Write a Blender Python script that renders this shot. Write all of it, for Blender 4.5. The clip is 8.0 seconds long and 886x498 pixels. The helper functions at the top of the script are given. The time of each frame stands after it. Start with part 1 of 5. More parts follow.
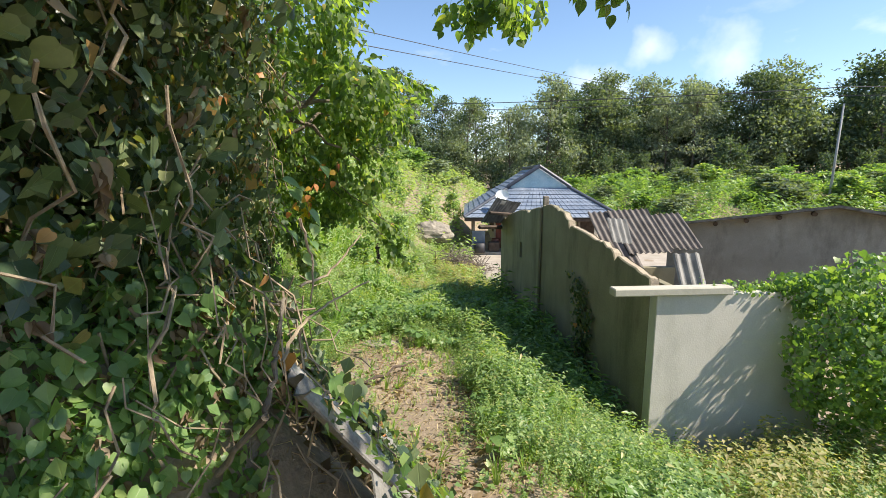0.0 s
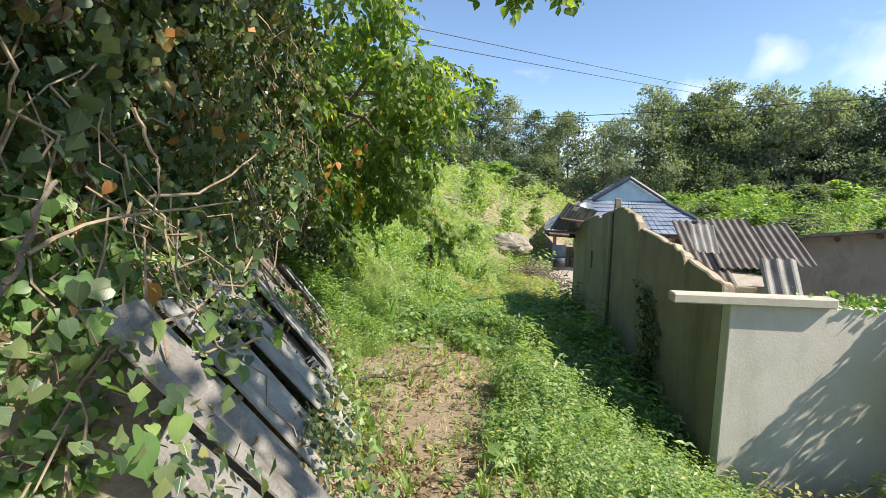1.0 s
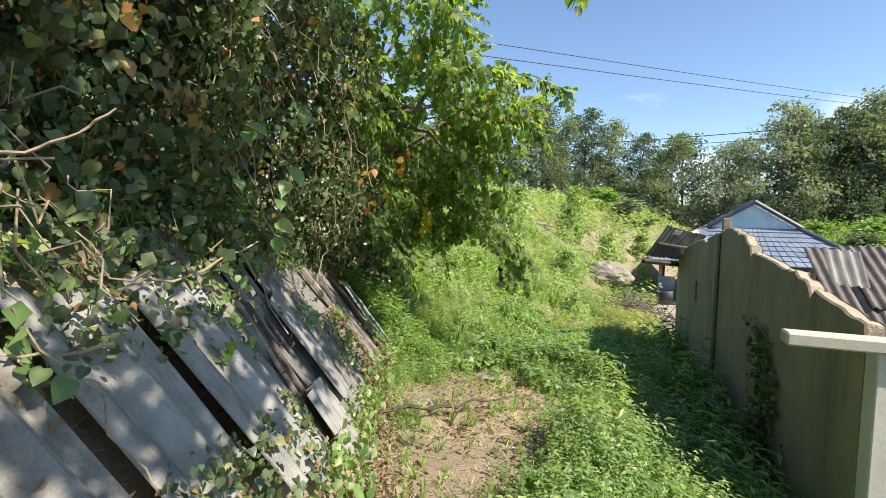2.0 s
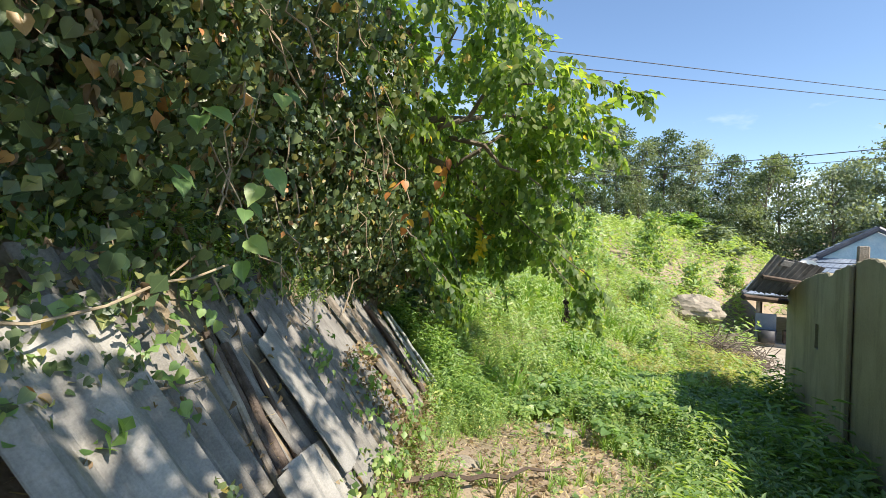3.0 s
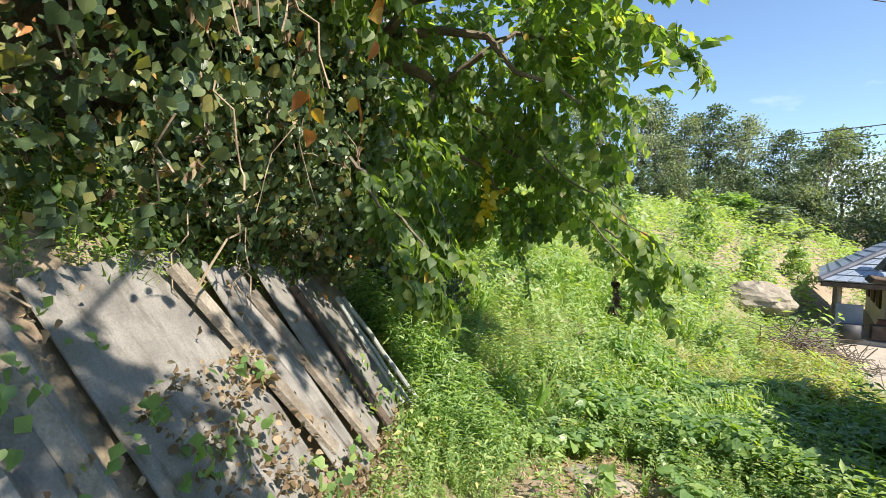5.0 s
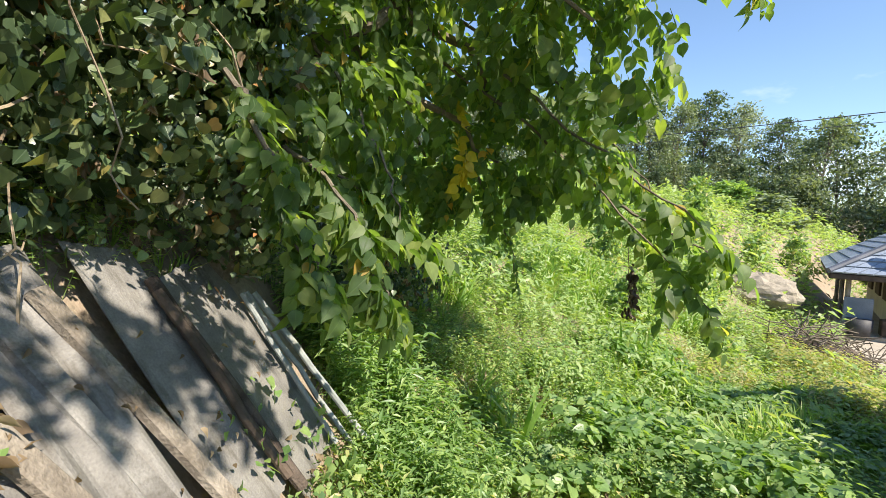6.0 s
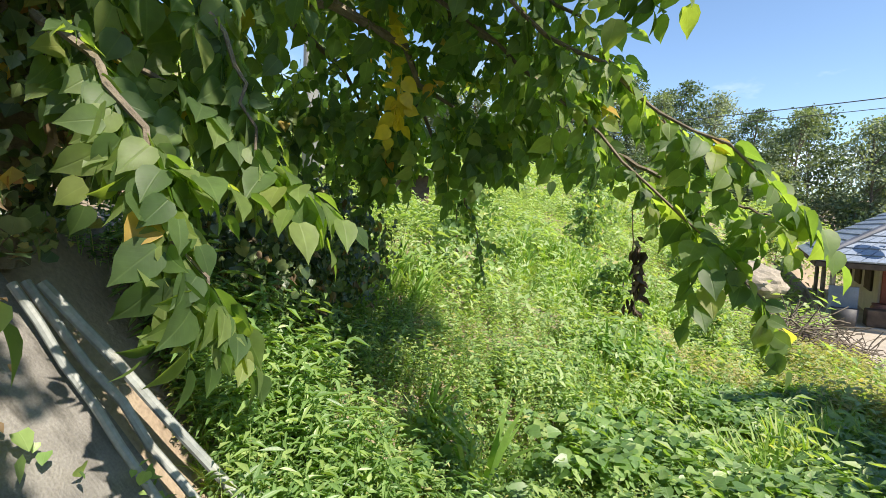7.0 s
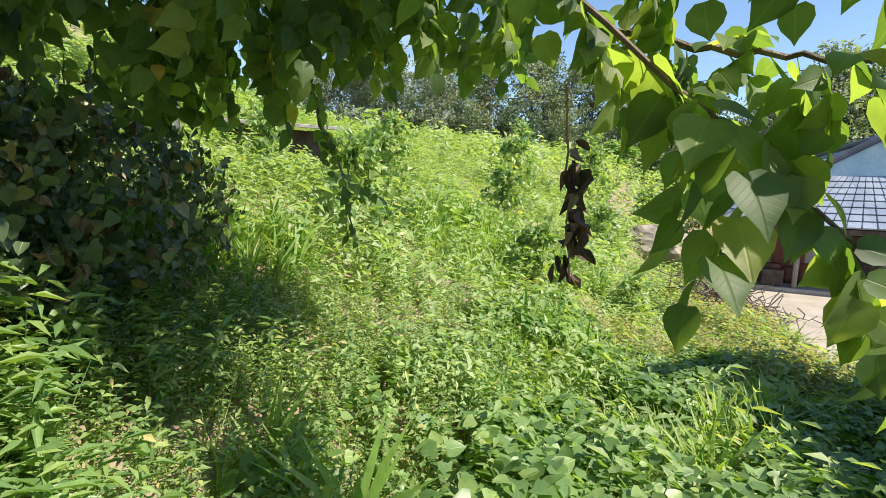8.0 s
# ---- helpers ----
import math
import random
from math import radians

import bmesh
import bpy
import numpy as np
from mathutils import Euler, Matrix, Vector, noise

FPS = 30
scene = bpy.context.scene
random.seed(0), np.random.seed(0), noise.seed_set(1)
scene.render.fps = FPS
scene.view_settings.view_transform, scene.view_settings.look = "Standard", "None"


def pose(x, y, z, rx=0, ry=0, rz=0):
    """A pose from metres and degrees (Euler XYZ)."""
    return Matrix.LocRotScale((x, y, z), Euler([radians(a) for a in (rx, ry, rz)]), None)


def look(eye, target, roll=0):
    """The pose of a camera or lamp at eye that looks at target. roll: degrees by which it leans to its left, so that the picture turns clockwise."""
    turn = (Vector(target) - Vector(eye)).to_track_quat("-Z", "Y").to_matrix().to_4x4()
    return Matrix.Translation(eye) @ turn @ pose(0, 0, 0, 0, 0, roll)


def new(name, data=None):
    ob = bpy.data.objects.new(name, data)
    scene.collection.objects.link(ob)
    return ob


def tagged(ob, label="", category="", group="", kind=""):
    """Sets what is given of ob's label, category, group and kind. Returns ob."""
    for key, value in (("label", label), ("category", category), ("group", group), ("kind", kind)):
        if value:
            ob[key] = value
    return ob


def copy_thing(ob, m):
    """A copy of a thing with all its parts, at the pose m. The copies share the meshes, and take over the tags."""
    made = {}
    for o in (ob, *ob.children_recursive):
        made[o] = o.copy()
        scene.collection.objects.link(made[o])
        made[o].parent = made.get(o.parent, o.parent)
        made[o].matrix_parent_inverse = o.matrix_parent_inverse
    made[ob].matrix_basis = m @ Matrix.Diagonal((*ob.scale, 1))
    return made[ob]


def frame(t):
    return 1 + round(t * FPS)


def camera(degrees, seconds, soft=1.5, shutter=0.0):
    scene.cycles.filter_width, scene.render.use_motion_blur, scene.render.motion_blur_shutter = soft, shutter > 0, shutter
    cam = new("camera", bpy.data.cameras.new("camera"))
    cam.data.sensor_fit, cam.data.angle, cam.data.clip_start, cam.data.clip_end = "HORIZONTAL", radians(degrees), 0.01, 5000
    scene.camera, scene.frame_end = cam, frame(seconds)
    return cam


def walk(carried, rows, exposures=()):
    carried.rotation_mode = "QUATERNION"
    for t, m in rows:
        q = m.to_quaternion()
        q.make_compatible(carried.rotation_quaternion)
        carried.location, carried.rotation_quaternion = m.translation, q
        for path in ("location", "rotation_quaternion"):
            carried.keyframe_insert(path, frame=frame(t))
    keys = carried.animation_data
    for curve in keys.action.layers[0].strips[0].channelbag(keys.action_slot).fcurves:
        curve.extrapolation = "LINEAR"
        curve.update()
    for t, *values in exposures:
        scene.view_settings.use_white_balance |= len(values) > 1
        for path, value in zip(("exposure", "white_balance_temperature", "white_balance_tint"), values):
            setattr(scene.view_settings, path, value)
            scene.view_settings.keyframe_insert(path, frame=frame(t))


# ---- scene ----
cam = camera(88.9, 8.0, soft=0.6)
PATH = [
    (0, (0.006, 0.011, 1.611), (0.004, 1.985, 1.29), -0.2),
    (0.5, (0.283, 0.14, 1.468), (0.088, 2.112, 1.194), 0.6),
    (1, (0.59, 0.395, 1.273), (0.192, 2.339, 1.026), 0.8),
    (1.5, (0.841, 0.669, 1.166), (0.236, 2.563, 0.954), 0.8),
    (2, (0.95, 1.016, 1.12), (0.123, 2.832, 0.991), 1.1),
    (2.2, (0.965, 1.17, 1.12), (0.061, 2.952, 1.021), 1.3),
    (3.3, (0.686, 2.012, 1.056), (-0.445, 3.662, 1.053), 1.7),
    (3.5, (0.633, 2.172, 1.016), (-0.515, 3.81, 1.019), 1.6),
    (4, (0.384, 2.652, 0.943), (-0.782, 4.278, 0.928), 1.6),
    (4.5, (0.179, 3.128, 0.874), (-1.001, 4.742, 0.831), 1.6),
    (4.7, (0.132, 3.328, 0.84), (-1.064, 4.931, 0.787), 1.4),
    (5.8, (-0.329, 4.406, 0.699), (-1.508, 6.018, 0.588), 1.9),
    (6, (-0.425, 4.614, 0.699), (-1.59, 6.235, 0.576), 2.1),
    (6.5, (-0.632, 5.091, 0.644), (-1.758, 6.738, 0.508), 2.0),
    (7, (-0.767, 5.541, 0.532), (-1.852, 7.214, 0.381), 2.0),
    (7.5, (-0.926, 6.053, 0.436), (-1.921, 7.776, 0.236), 1.8),
    (8, (-0.987, 6.567, 0.327), (-1.772, 8.388, 0.071), 1.7),
]
walk(cam, [(t, look(eye, target, roll)) for t, eye, target, roll in PATH], [(0.0, 1.02), (2.2, 1.04), (3.5, 1.22), (6.2, 1.24), (8.0, 1.10)])

# ---- world, sun ----
SUN_EL, SUN_AZ = 47.0, 103.0          # azimuth clockwise from +y (ahead)
world = bpy.data.worlds.new("sky")
scene.world = world
world.use_nodes = True
wn, wl = world.node_tree.nodes, world.node_tree.links
wn.clear()
w_out, w_bg = wn.new("ShaderNodeOutputWorld"), wn.new("ShaderNodeBackground")
w_sky = wn.new("ShaderNodeTexSky")
w_sky.sky_type, w_sky.sun_disc = "NISHITA", False
w_sky.sun_elevation, w_sky.sun_rotation = radians(SUN_EL), radians(SUN_AZ)
w_sky.air_density, w_sky.dust_density, w_sky.ozone_density = 1.0, 0.15, 3.0
w_bg.inputs["Strength"].default_value = 0.105
w_tc, w_map, w_nz, w_rp, w_mix = (wn.new("ShaderNode" + k) for k in ("TexCoord", "Mapping", "TexNoise", "ValToRGB", "MixRGB"))
w_fine = wn.new("ShaderNodeTexNoise")
w_fine.inputs["Scale"].default_value, w_fine.inputs["Detail"].default_value = 11.0, 8
CLOUDS = [((0.383, 0.895, 0.228), 0.1), ((0.336, 0.929, 0.156), 0.12), ((0.509, 0.834, 0.213), 0.16), ((0.309, 0.936, 0.168), 0.13)]
w_map.inputs["Scale"].default_value = (1.0, 1.0, 2.6)
w_map.inputs["Location"].default_value = (0.35, 0.1, 0.0)
w_nz.inputs["Scale"].default_value, w_nz.inputs["Detail"].default_value, w_nz.inputs["Roughness"].default_value = 3.4, 7, 0.55
w_rp.color_ramp.elements[0].position, w_rp.color_ramp.elements[1].position = 0.56, 0.72
w_mix.inputs[2].default_value = (7.2, 7.3, 7.6, 1)
wl.new(w_tc.outputs["Generated"], w_map.inputs["Vector"])
wl.new(w_map.outputs[0], w_nz.inputs["Vector"])
wl.new(w_nz.outputs[0], w_rp.inputs[0])
w_sep, w_lo, w_mul = wn.new("ShaderNodeSeparateXYZ"), wn.new("ShaderNodeMapRange"), wn.new("ShaderNodeMath")
w_lo.inputs[1].default_value, w_lo.inputs[2].default_value, w_lo.inputs[3].default_value, w_lo.inputs[4].default_value = 0.10, 0.36, 0.9, 0.0
w_mul.operation = "MULTIPLY"
wl.new(w_tc.outputs["Generated"], w_sep.inputs[0])
wl.new(w_sep.outputs[2], w_lo.inputs[0])
wl.new(w_rp.outputs[0], w_mul.inputs[0])
wl.new(w_lo.outputs[0], w_mul.inputs[1])
w_dir = wn.new("ShaderNodeVectorMath")
w_dir.operation = "NORMALIZE"
wl.new(w_tc.outputs["Generated"], w_dir.inputs[0])
w_sum = w_mul.outputs[0]
for (cx, cy, cz), size in CLOUDS:
    w_d, w_r, w_m, w_s, w_c = (wn.new("ShaderNode" + k) for k in ("VectorMath", "MapRange", "Math", "ValToRGB", "Math"))
    w_d.operation, w_m.operation, w_c.operation = "DISTANCE", "MULTIPLY_ADD", "MAXIMUM"
    wl.new(w_dir.outputs[0], w_d.inputs[0])
    w_d.inputs[1].default_value = (cx, cy, cz)
    wl.new(w_d.outputs["Value"], w_r.inputs[0])
    w_r.inputs[1].default_value, w_r.inputs[2].default_value, w_r.inputs[3].default_value, w_r.inputs[4].default_value = 0.0, size, 0.44, 0.0
    wl.new(w_fine.outputs[0], w_m.inputs[0])
    w_m.inputs[1].default_value = 0.62
    wl.new(w_r.outputs[0], w_m.inputs[2])
    w_s.color_ramp.elements[0].position, w_s.color_ramp.elements[1].position = 0.58, 1.0
    wl.new(w_m.outputs[0], w_s.inputs[0])
    wl.new(w_s.outputs[0], w_c.inputs[0])
    wl.new(w_sum, w_c.inputs[1])
    w_sum = w_c.outputs[0]
wl.new(w_sum, w_mix.inputs[0])
wl.new(w_sky.outputs[0], w_mix.inputs[1])
wl.new(w_mix.outputs[0], w_bg.inputs["Color"])
wl.new(w_bg.outputs[0], w_out.inputs["Surface"])
sun = new("sun", bpy.data.lights.new("sun", "SUN"))
sun.data.energy, sun.data.angle, sun.data.color = 4.5, radians(0.55), (1.0, 0.905, 0.765)
_e, _a = radians(SUN_EL), radians(SUN_AZ)
sun.matrix_world = look((20 * math.sin(_a) * math.cos(_e), 20 * math.cos(_a) * math.cos(_e), 20 * math.sin(_e)), (0, 0, 0))

rng = np.random.default_rng(7)


# ---- materials ----
def material(name, c1, c2, rough=0.8, scale=6.0, fine=60.0, bump=0.3, metal=0.0, dark=None, dark_scale=1.5, dark_amount=0.5, spec=0.4, streak=1.0, grain=0.35, along=1.0):
    """A two-scale surface: broad blotches between two colours, fine grain, bump and an optional third stain colour."""
    m = bpy.data.materials.new(name)
    m.use_nodes = True
    n, l = m.node_tree.nodes, m.node_tree.links
    b = n["Principled BSDF"]
    tc = n.new("ShaderNodeTexCoord")
    n1, n2 = n.new("ShaderNodeTexNoise"), n.new("ShaderNodeTexNoise")
    n1.inputs["Scale"].default_value, n1.inputs["Detail"].default_value = scale, 6
    n2.inputs["Scale"].default_value, n2.inputs["Detail"].default_value = fine, 4
    l.new(tc.outputs["Object"], n1.inputs["Vector"])
    l.new(tc.outputs["Object"], n2.inputs["Vector"])
    r = n.new("ShaderNodeValToRGB")
    r.color_ramp.elements[0].position, r.color_ramp.elements[0].color = 0.32, (*c1, 1)
    r.color_ramp.elements[1].position, r.color_ramp.elements[1].color = 0.68, (*c2, 1)
    l.new(n1.outputs[0], r.inputs[0])
    col = r.outputs[0]
    if dark:
        n3, r3, mx = n.new("ShaderNodeTexNoise"), n.new("ShaderNodeValToRGB"), n.new("ShaderNodeMixRGB")
        n3.inputs["Scale"].default_value, n3.inputs["Detail"].default_value = dark_scale, 8
        n3.inputs["Roughness"].default_value = 0.65
        mp = n.new("ShaderNodeMapping")
        mp.inputs["Scale"].default_value = (1, along, streak)
        l.new(tc.outputs["Object"], mp.inputs["Vector"])
        l.new(mp.outputs[0], n3.inputs["Vector"])
        r3.color_ramp.elements[0].position, r3.color_ramp.elements[1].position = 0.5, 0.66
        l.new(n3.outputs[0], r3.inputs[0])
        ml = n.new("ShaderNodeMath")
        ml.operation = "MULTIPLY"
        ml.inputs[1].default_value = dark_amount
        l.new(r3.outputs[0], ml.inputs[0])
        l.new(ml.outputs[0], mx.inputs[0])
        l.new(col, mx.inputs[1])
        mx.inputs[2].default_value = (*dark, 1)
        col = mx.outputs[0]
    g = n.new("ShaderNodeMixRGB")
    g.blend_type = "OVERLAY"
    g.inputs[0].default_value = grain
    l.new(col, g.inputs[1])
    l.new(n2.outputs[0], g.inputs[2])
    l.new(g.outputs[0], b.inputs["Base Color"])
    b.inputs["Roughness"].default_value, b.inputs["Metallic"].default_value = rough, metal
    b.inputs["Specular IOR Level"].default_value = spec
    if bump:
        bp = n.new("ShaderNodeBump")
        bp.inputs["Strength"].default_value, bp.inputs["Distance"].default_value = bump, 0.01
        l.new(n2.outputs[0], bp.inputs["Height"])
        l.new(bp.outputs[0], b.inputs["Normal"])
    return m


def leaf_material(name, colours, translucent=0.4, rough=0.45, spec=0.5, veins=False):
    """Leaves: every leaf takes one of the ramp's colours, lets light through, and shines a little."""
    m = bpy.data.materials.new(name)
    m.use_nodes = True
    n, l = m.node_tree.nodes, m.node_tree.links
    b, out = n["Principled BSDF"], n["Material Output"]
    geo, r = n.new("ShaderNodeNewGeometry"), n.new("ShaderNodeValToRGB")
    r.color_ramp.interpolation = "LINEAR"
    e = r.color_ramp.elements
    while len(e) < len(colours):
        e.new(0.5)
    for i, (p, c) in enumerate(colours):
        e[i].position, e[i].color = p, (*c, 1)
    l.new(geo.outputs["Random Per Island"], r.inputs[0])
    tc, nz, mix = n.new("ShaderNodeTexCoord"), n.new("ShaderNodeTexNoise"), n.new("ShaderNodeMixRGB")
    nz.inputs["Scale"].default_value, nz.inputs["Detail"].default_value = 28.0, 3
    l.new(tc.outputs["Object"], nz.inputs["Vector"])
    mix.blend_type, mix.inputs[0].default_value = "OVERLAY", 0.3
    l.new(r.outputs[0], mix.inputs[1])
    l.new(nz.outputs[0], mix.inputs[2])
    if veins:
        at, sp, ab, rib, sub, sn, bp, add, lift = (n.new("ShaderNode" + k) for k in ("Attribute", "SeparateXYZ", "Math", "MapRange", "Math", "Math", "Bump", "Math", "MixRGB"))
        at.attribute_name = "leaf"
        l.new(at.outputs["Vector"], sp.inputs[0])
        ab.operation, sub.operation, sn.operation, add.operation = "ABSOLUTE", "MULTIPLY_ADD", "SINE", "MULTIPLY_ADD"
        l.new(sp.outputs[0], ab.inputs[0])
        rib.inputs[1].default_value, rib.inputs[2].default_value, rib.inputs[3].default_value, rib.inputs[4].default_value = 0.0, 0.03, 1.0, 0.0
        l.new(ab.outputs[0], rib.inputs[0])
        l.new(ab.outputs[0], sub.inputs[0])
        sub.inputs[1].default_value = -0.9
        l.new(sp.outputs[1], sub.inputs[2])
        fr = n.new("ShaderNodeMath")
        fr.operation = "MULTIPLY"
        fr.inputs[1].default_value = 46.0
        l.new(sub.outputs[0], fr.inputs[0])
        l.new(fr.outputs[0], sn.inputs[0])
        pw = n.new("ShaderNodeMapRange")
        pw.inputs[1].default_value, pw.inputs[2].default_value, pw.inputs[3].default_value, pw.inputs[4].default_value = 0.86, 1.0, 0.0, 0.16
        l.new(sn.outputs[0], pw.inputs[0])
        l.new(rib.outputs[0], add.inputs[0])
        add.inputs[1].default_value = 1.0
        l.new(pw.outputs[0], add.inputs[2])
        lift.blend_type = "SCREEN"
        lift.inputs[2].default_value = (0.035, 0.045, 0.018, 1)
        l.new(add.outputs[0], lift.inputs[0])
        l.new(mix.outputs[0], lift.inputs[1])
        mix = lift
        bp.inputs["Strength"].default_value, bp.inputs["Distance"].default_value = 0.3, 0.003
        bp.invert = True
        l.new(add.outputs[0], bp.inputs["Height"])
        l.new(bp.outputs[0], b.inputs["Normal"])
    l.new(mix.outputs[0], b.inputs["Base Color"])
    b.inputs["Roughness"].default_value, b.inputs["Specular IOR Level"].default_value = rough, spec
    tr, hue, ms = n.new("ShaderNodeBsdfTranslucent"), n.new("ShaderNodeMixRGB"), n.new("ShaderNodeMixShader")
    hue.blend_type, hue.inputs[0].default_value = "MULTIPLY", 1.0
    l.new(mix.outputs[0], hue.inputs[1])
    hue.inputs[2].default_value = (2.35, 2.4, 0.65, 1)
    l.new(hue.outputs[0], tr.inputs["Color"])
    ms.inputs[0].default_value = translucent
    l.new(b.outputs[0], ms.inputs[1])
    l.new(tr.outputs[0], ms.inputs[2])
    l.new(ms.outputs[0], out.inputs["Surface"])
    return m


M_soil = material("soil", (0.23, 0.175, 0.125), (0.34, 0.27, 0.20), 0.95, 1.8, 45, 0.8, dark=(0.07, 0.075, 0.03), dark_scale=0.9, dark_amount=0.55)
M_yard = material("yard_concrete", (0.31, 0.27, 0.22), (0.41, 0.36, 0.30), 0.9, 2.0, 40, 0.3)
M_plaster = material("olive_plaster", (0.235, 0.212, 0.14), (0.30, 0.275, 0.185), 0.92, 2.2, 55, 0.4, dark=(0.115, 0.11, 0.065), dark_scale=2.6, dark_amount=0.55, streak=0.2, grain=0.25)
M_render = material("cement_render", (0.52, 0.49, 0.435), (0.62, 0.585, 0.525), 0.9, 1.6, 60, 0.18, dark=(0.36, 0.345, 0.29), dark_scale=1.3, dark_amount=0.5, streak=0.4, grain=0.12)
M_barn = material("grey_barn_plaster", (0.25, 0.235, 0.205), (0.33, 0.31, 0.275), 0.92, 1.8, 50, 0.3, dark=(0.14, 0.13, 0.11), dark_scale=1.8, dark_amount=0.7, streak=0.35, grain=0.25)
M_lintel = material("cream_concrete", (0.42, 0.395, 0.33), (0.50, 0.475, 0.40), 0.9, 3.0, 60, 0.15, dark=(0.24, 0.22, 0.18), dark_scale=3.0, dark_amount=0.4, grain=0.12)
M_mud = material("broken_mud_core", (0.30, 0.245, 0.175), (0.42, 0.35, 0.26), 0.95, 7, 60, 0.9)
M_slate = material("weathered_slate", (0.13, 0.123, 0.113), (0.25, 0.237, 0.217), 0.88, 5.0, 110, 0.4, dark=(0.050, 0.045, 0.038), dark_scale=9, dark_amount=0.85, along=0.22, grain=0.35)
M_slate_pale = material("pale_slate", (0.20, 0.193, 0.18), (0.33, 0.318, 0.295), 0.88, 5.0, 110, 0.35, dark=(0.105, 0.100, 0.092), dark_scale=9.0, dark_amount=0.7, along=0.22, grain=0.3)
M_slate_dusty = material("dusty_slate", (0.15, 0.141, 0.130), (0.27, 0.256, 0.236), 0.92, 5.0, 110, 0.4, dark=(0.075, 0.063, 0.048), dark_scale=8.0, dark_amount=0.8, along=0.25, grain=0.35)
M_slate_brown = material("brown_slate", (0.105, 0.090, 0.078), (0.195, 0.17, 0.152), 0.9, 4.0, 90, 0.7, dark=(0.06, 0.052, 0.046), dark_scale=7.0, dark_amount=0.7, along=0.22, grain=0.5)
M_timber = material("grey_timber", (0.17, 0.14, 0.11), (0.33, 0.29, 0.24), 0.9, 5, 70, 0.8, dark=(0.07, 0.055, 0.04), dark_scale=4, dark_amount=0.7)
M_darkwood = material("dark_wood", (0.045, 0.032, 0.024), (0.11, 0.08, 0.06), 0.85, 5, 60, 0.6)
M_rot = material("rotten_wood", (0.060, 0.044, 0.034), (0.135, 0.105, 0.085), 0.95, 9, 90, 1.0, dark=(0.03, 0.02, 0.014), dark_scale=7, dark_amount=0.8)
M_mudwall = material("mud_wall", (0.17, 0.125, 0.085), (0.27, 0.20, 0.14), 0.95, 3, 40, 0.9, dark=(0.09, 0.065, 0.045), dark_scale=2, dark_amount=0.6)
M_rock = material("fieldstone", (0.20, 0.175, 0.14), (0.33, 0.29, 0.23), 0.9, 5, 40, 0.8)
M_tile = material("blue_roof_tile", (0.16, 0.20, 0.27), (0.26, 0.30, 0.37), 0.4, 2.0, 30, 0.2, dark=(0.10, 0.12, 0.16), dark_scale=1.2, dark_amount=0.5)
M_ridge = material("dark_ridge_tile", (0.045, 0.055, 0.075), (0.09, 0.10, 0.13), 0.45, 2.0, 30, 0.2)
M_gablet = material("blue_gable_board", (0.30, 0.46, 0.56), (0.40, 0.56, 0.65), 0.6, 2.0, 30, 0.1, dark=(0.62, 0.68, 0.70), dark_scale=3, dark_amount=0.4)
M_housewall = material("house_wall", (0.50, 0.47, 0.40), (0.62, 0.58, 0.50), 0.9, 2, 40, 0.3)
M_redboard = material("red_brown_board", (0.20, 0.06, 0.04), (0.30, 0.10, 0.07), 0.7, 3, 40, 0.3)
M_bark = material("bark", (0.10, 0.08, 0.06), (0.20, 0.17, 0.13), 0.95, 8, 60, 0.9)
M_vine = material("dry_vine_stem", (0.20, 0.15, 0.10), (0.36, 0.29, 0.20), 0.9, 8, 60, 0.5)
M_concrete = material("pole_concrete", (0.29, 0.29, 0.285), (0.39, 0.39, 0.38), 0.85, 4, 60, 0.3)
M_pvc = material("pale_plastic_pipe", (0.20, 0.215, 0.21), (0.32, 0.335, 0.32), 0.5, 6, 50, 0.15, dark=(0.25, 0.24, 0.20), dark_scale=4, dark_amount=0.6)
M_cable = material("black_cable", (0.04, 0.04, 0.045), (0.06, 0.06, 0.07), 0.6, 5, 40, 0)
M_white = material("white_enamel", (0.75, 0.75, 0.74), (0.82, 0.82, 0.81), 0.4, 3, 40, 0)
M_blue_tarp = material("blue_grey_sheet", (0.12, 0.15, 0.20), (0.18, 0.21, 0.26), 0.6, 3, 40, 0.2)
M_terracotta = material("terracotta_pot", (0.16, 0.06, 0.04), (0.25, 0.10, 0.07), 0.5, 3, 40, 0.2)

L_mulberry = leaf_material("mulberry_leaf", [(0, (0.063, 0.109, 0.044)), (0.45, (0.114, 0.177, 0.066)), (0.9, (0.195, 0.254, 0.093)), (0.985, (0.234, 0.262, 0.080)), (1, (0.565, 0.330, 0.080))], 0.58, 0.48, 0.4, True)
L_vine = leaf_material("vine_leaf", [(0, (0.038, 0.069, 0.034)), (0.5, (0.077, 0.118, 0.052)), (0.86, (0.165, 0.205, 0.085)), (0.97, (0.255, 0.221, 0.070)), (1, (0.459, 0.200, 0.080))], 0.24, 0.36, 0.6, True)
L_dry = leaf_material("withered_leaf", [(0, (0.10, 0.07, 0.045)), (0.5, (0.19, 0.135, 0.085)), (1, (0.33, 0.26, 0.18))], 0.25, 0.7, 0.2)
L_orange = leaf_material("turning_leaf", [(0, (0.30, 0.10, 0.04)), (0.5, (0.42, 0.16, 0.06)), (1, (0.48, 0.30, 0.06))], 0.4, 0.5)
L_yellow = leaf_material("yellow_leaf", [(0, (0.34, 0.28, 0.02)), (1, (0.52, 0.40, 0.03))], 0.4, 0.5)
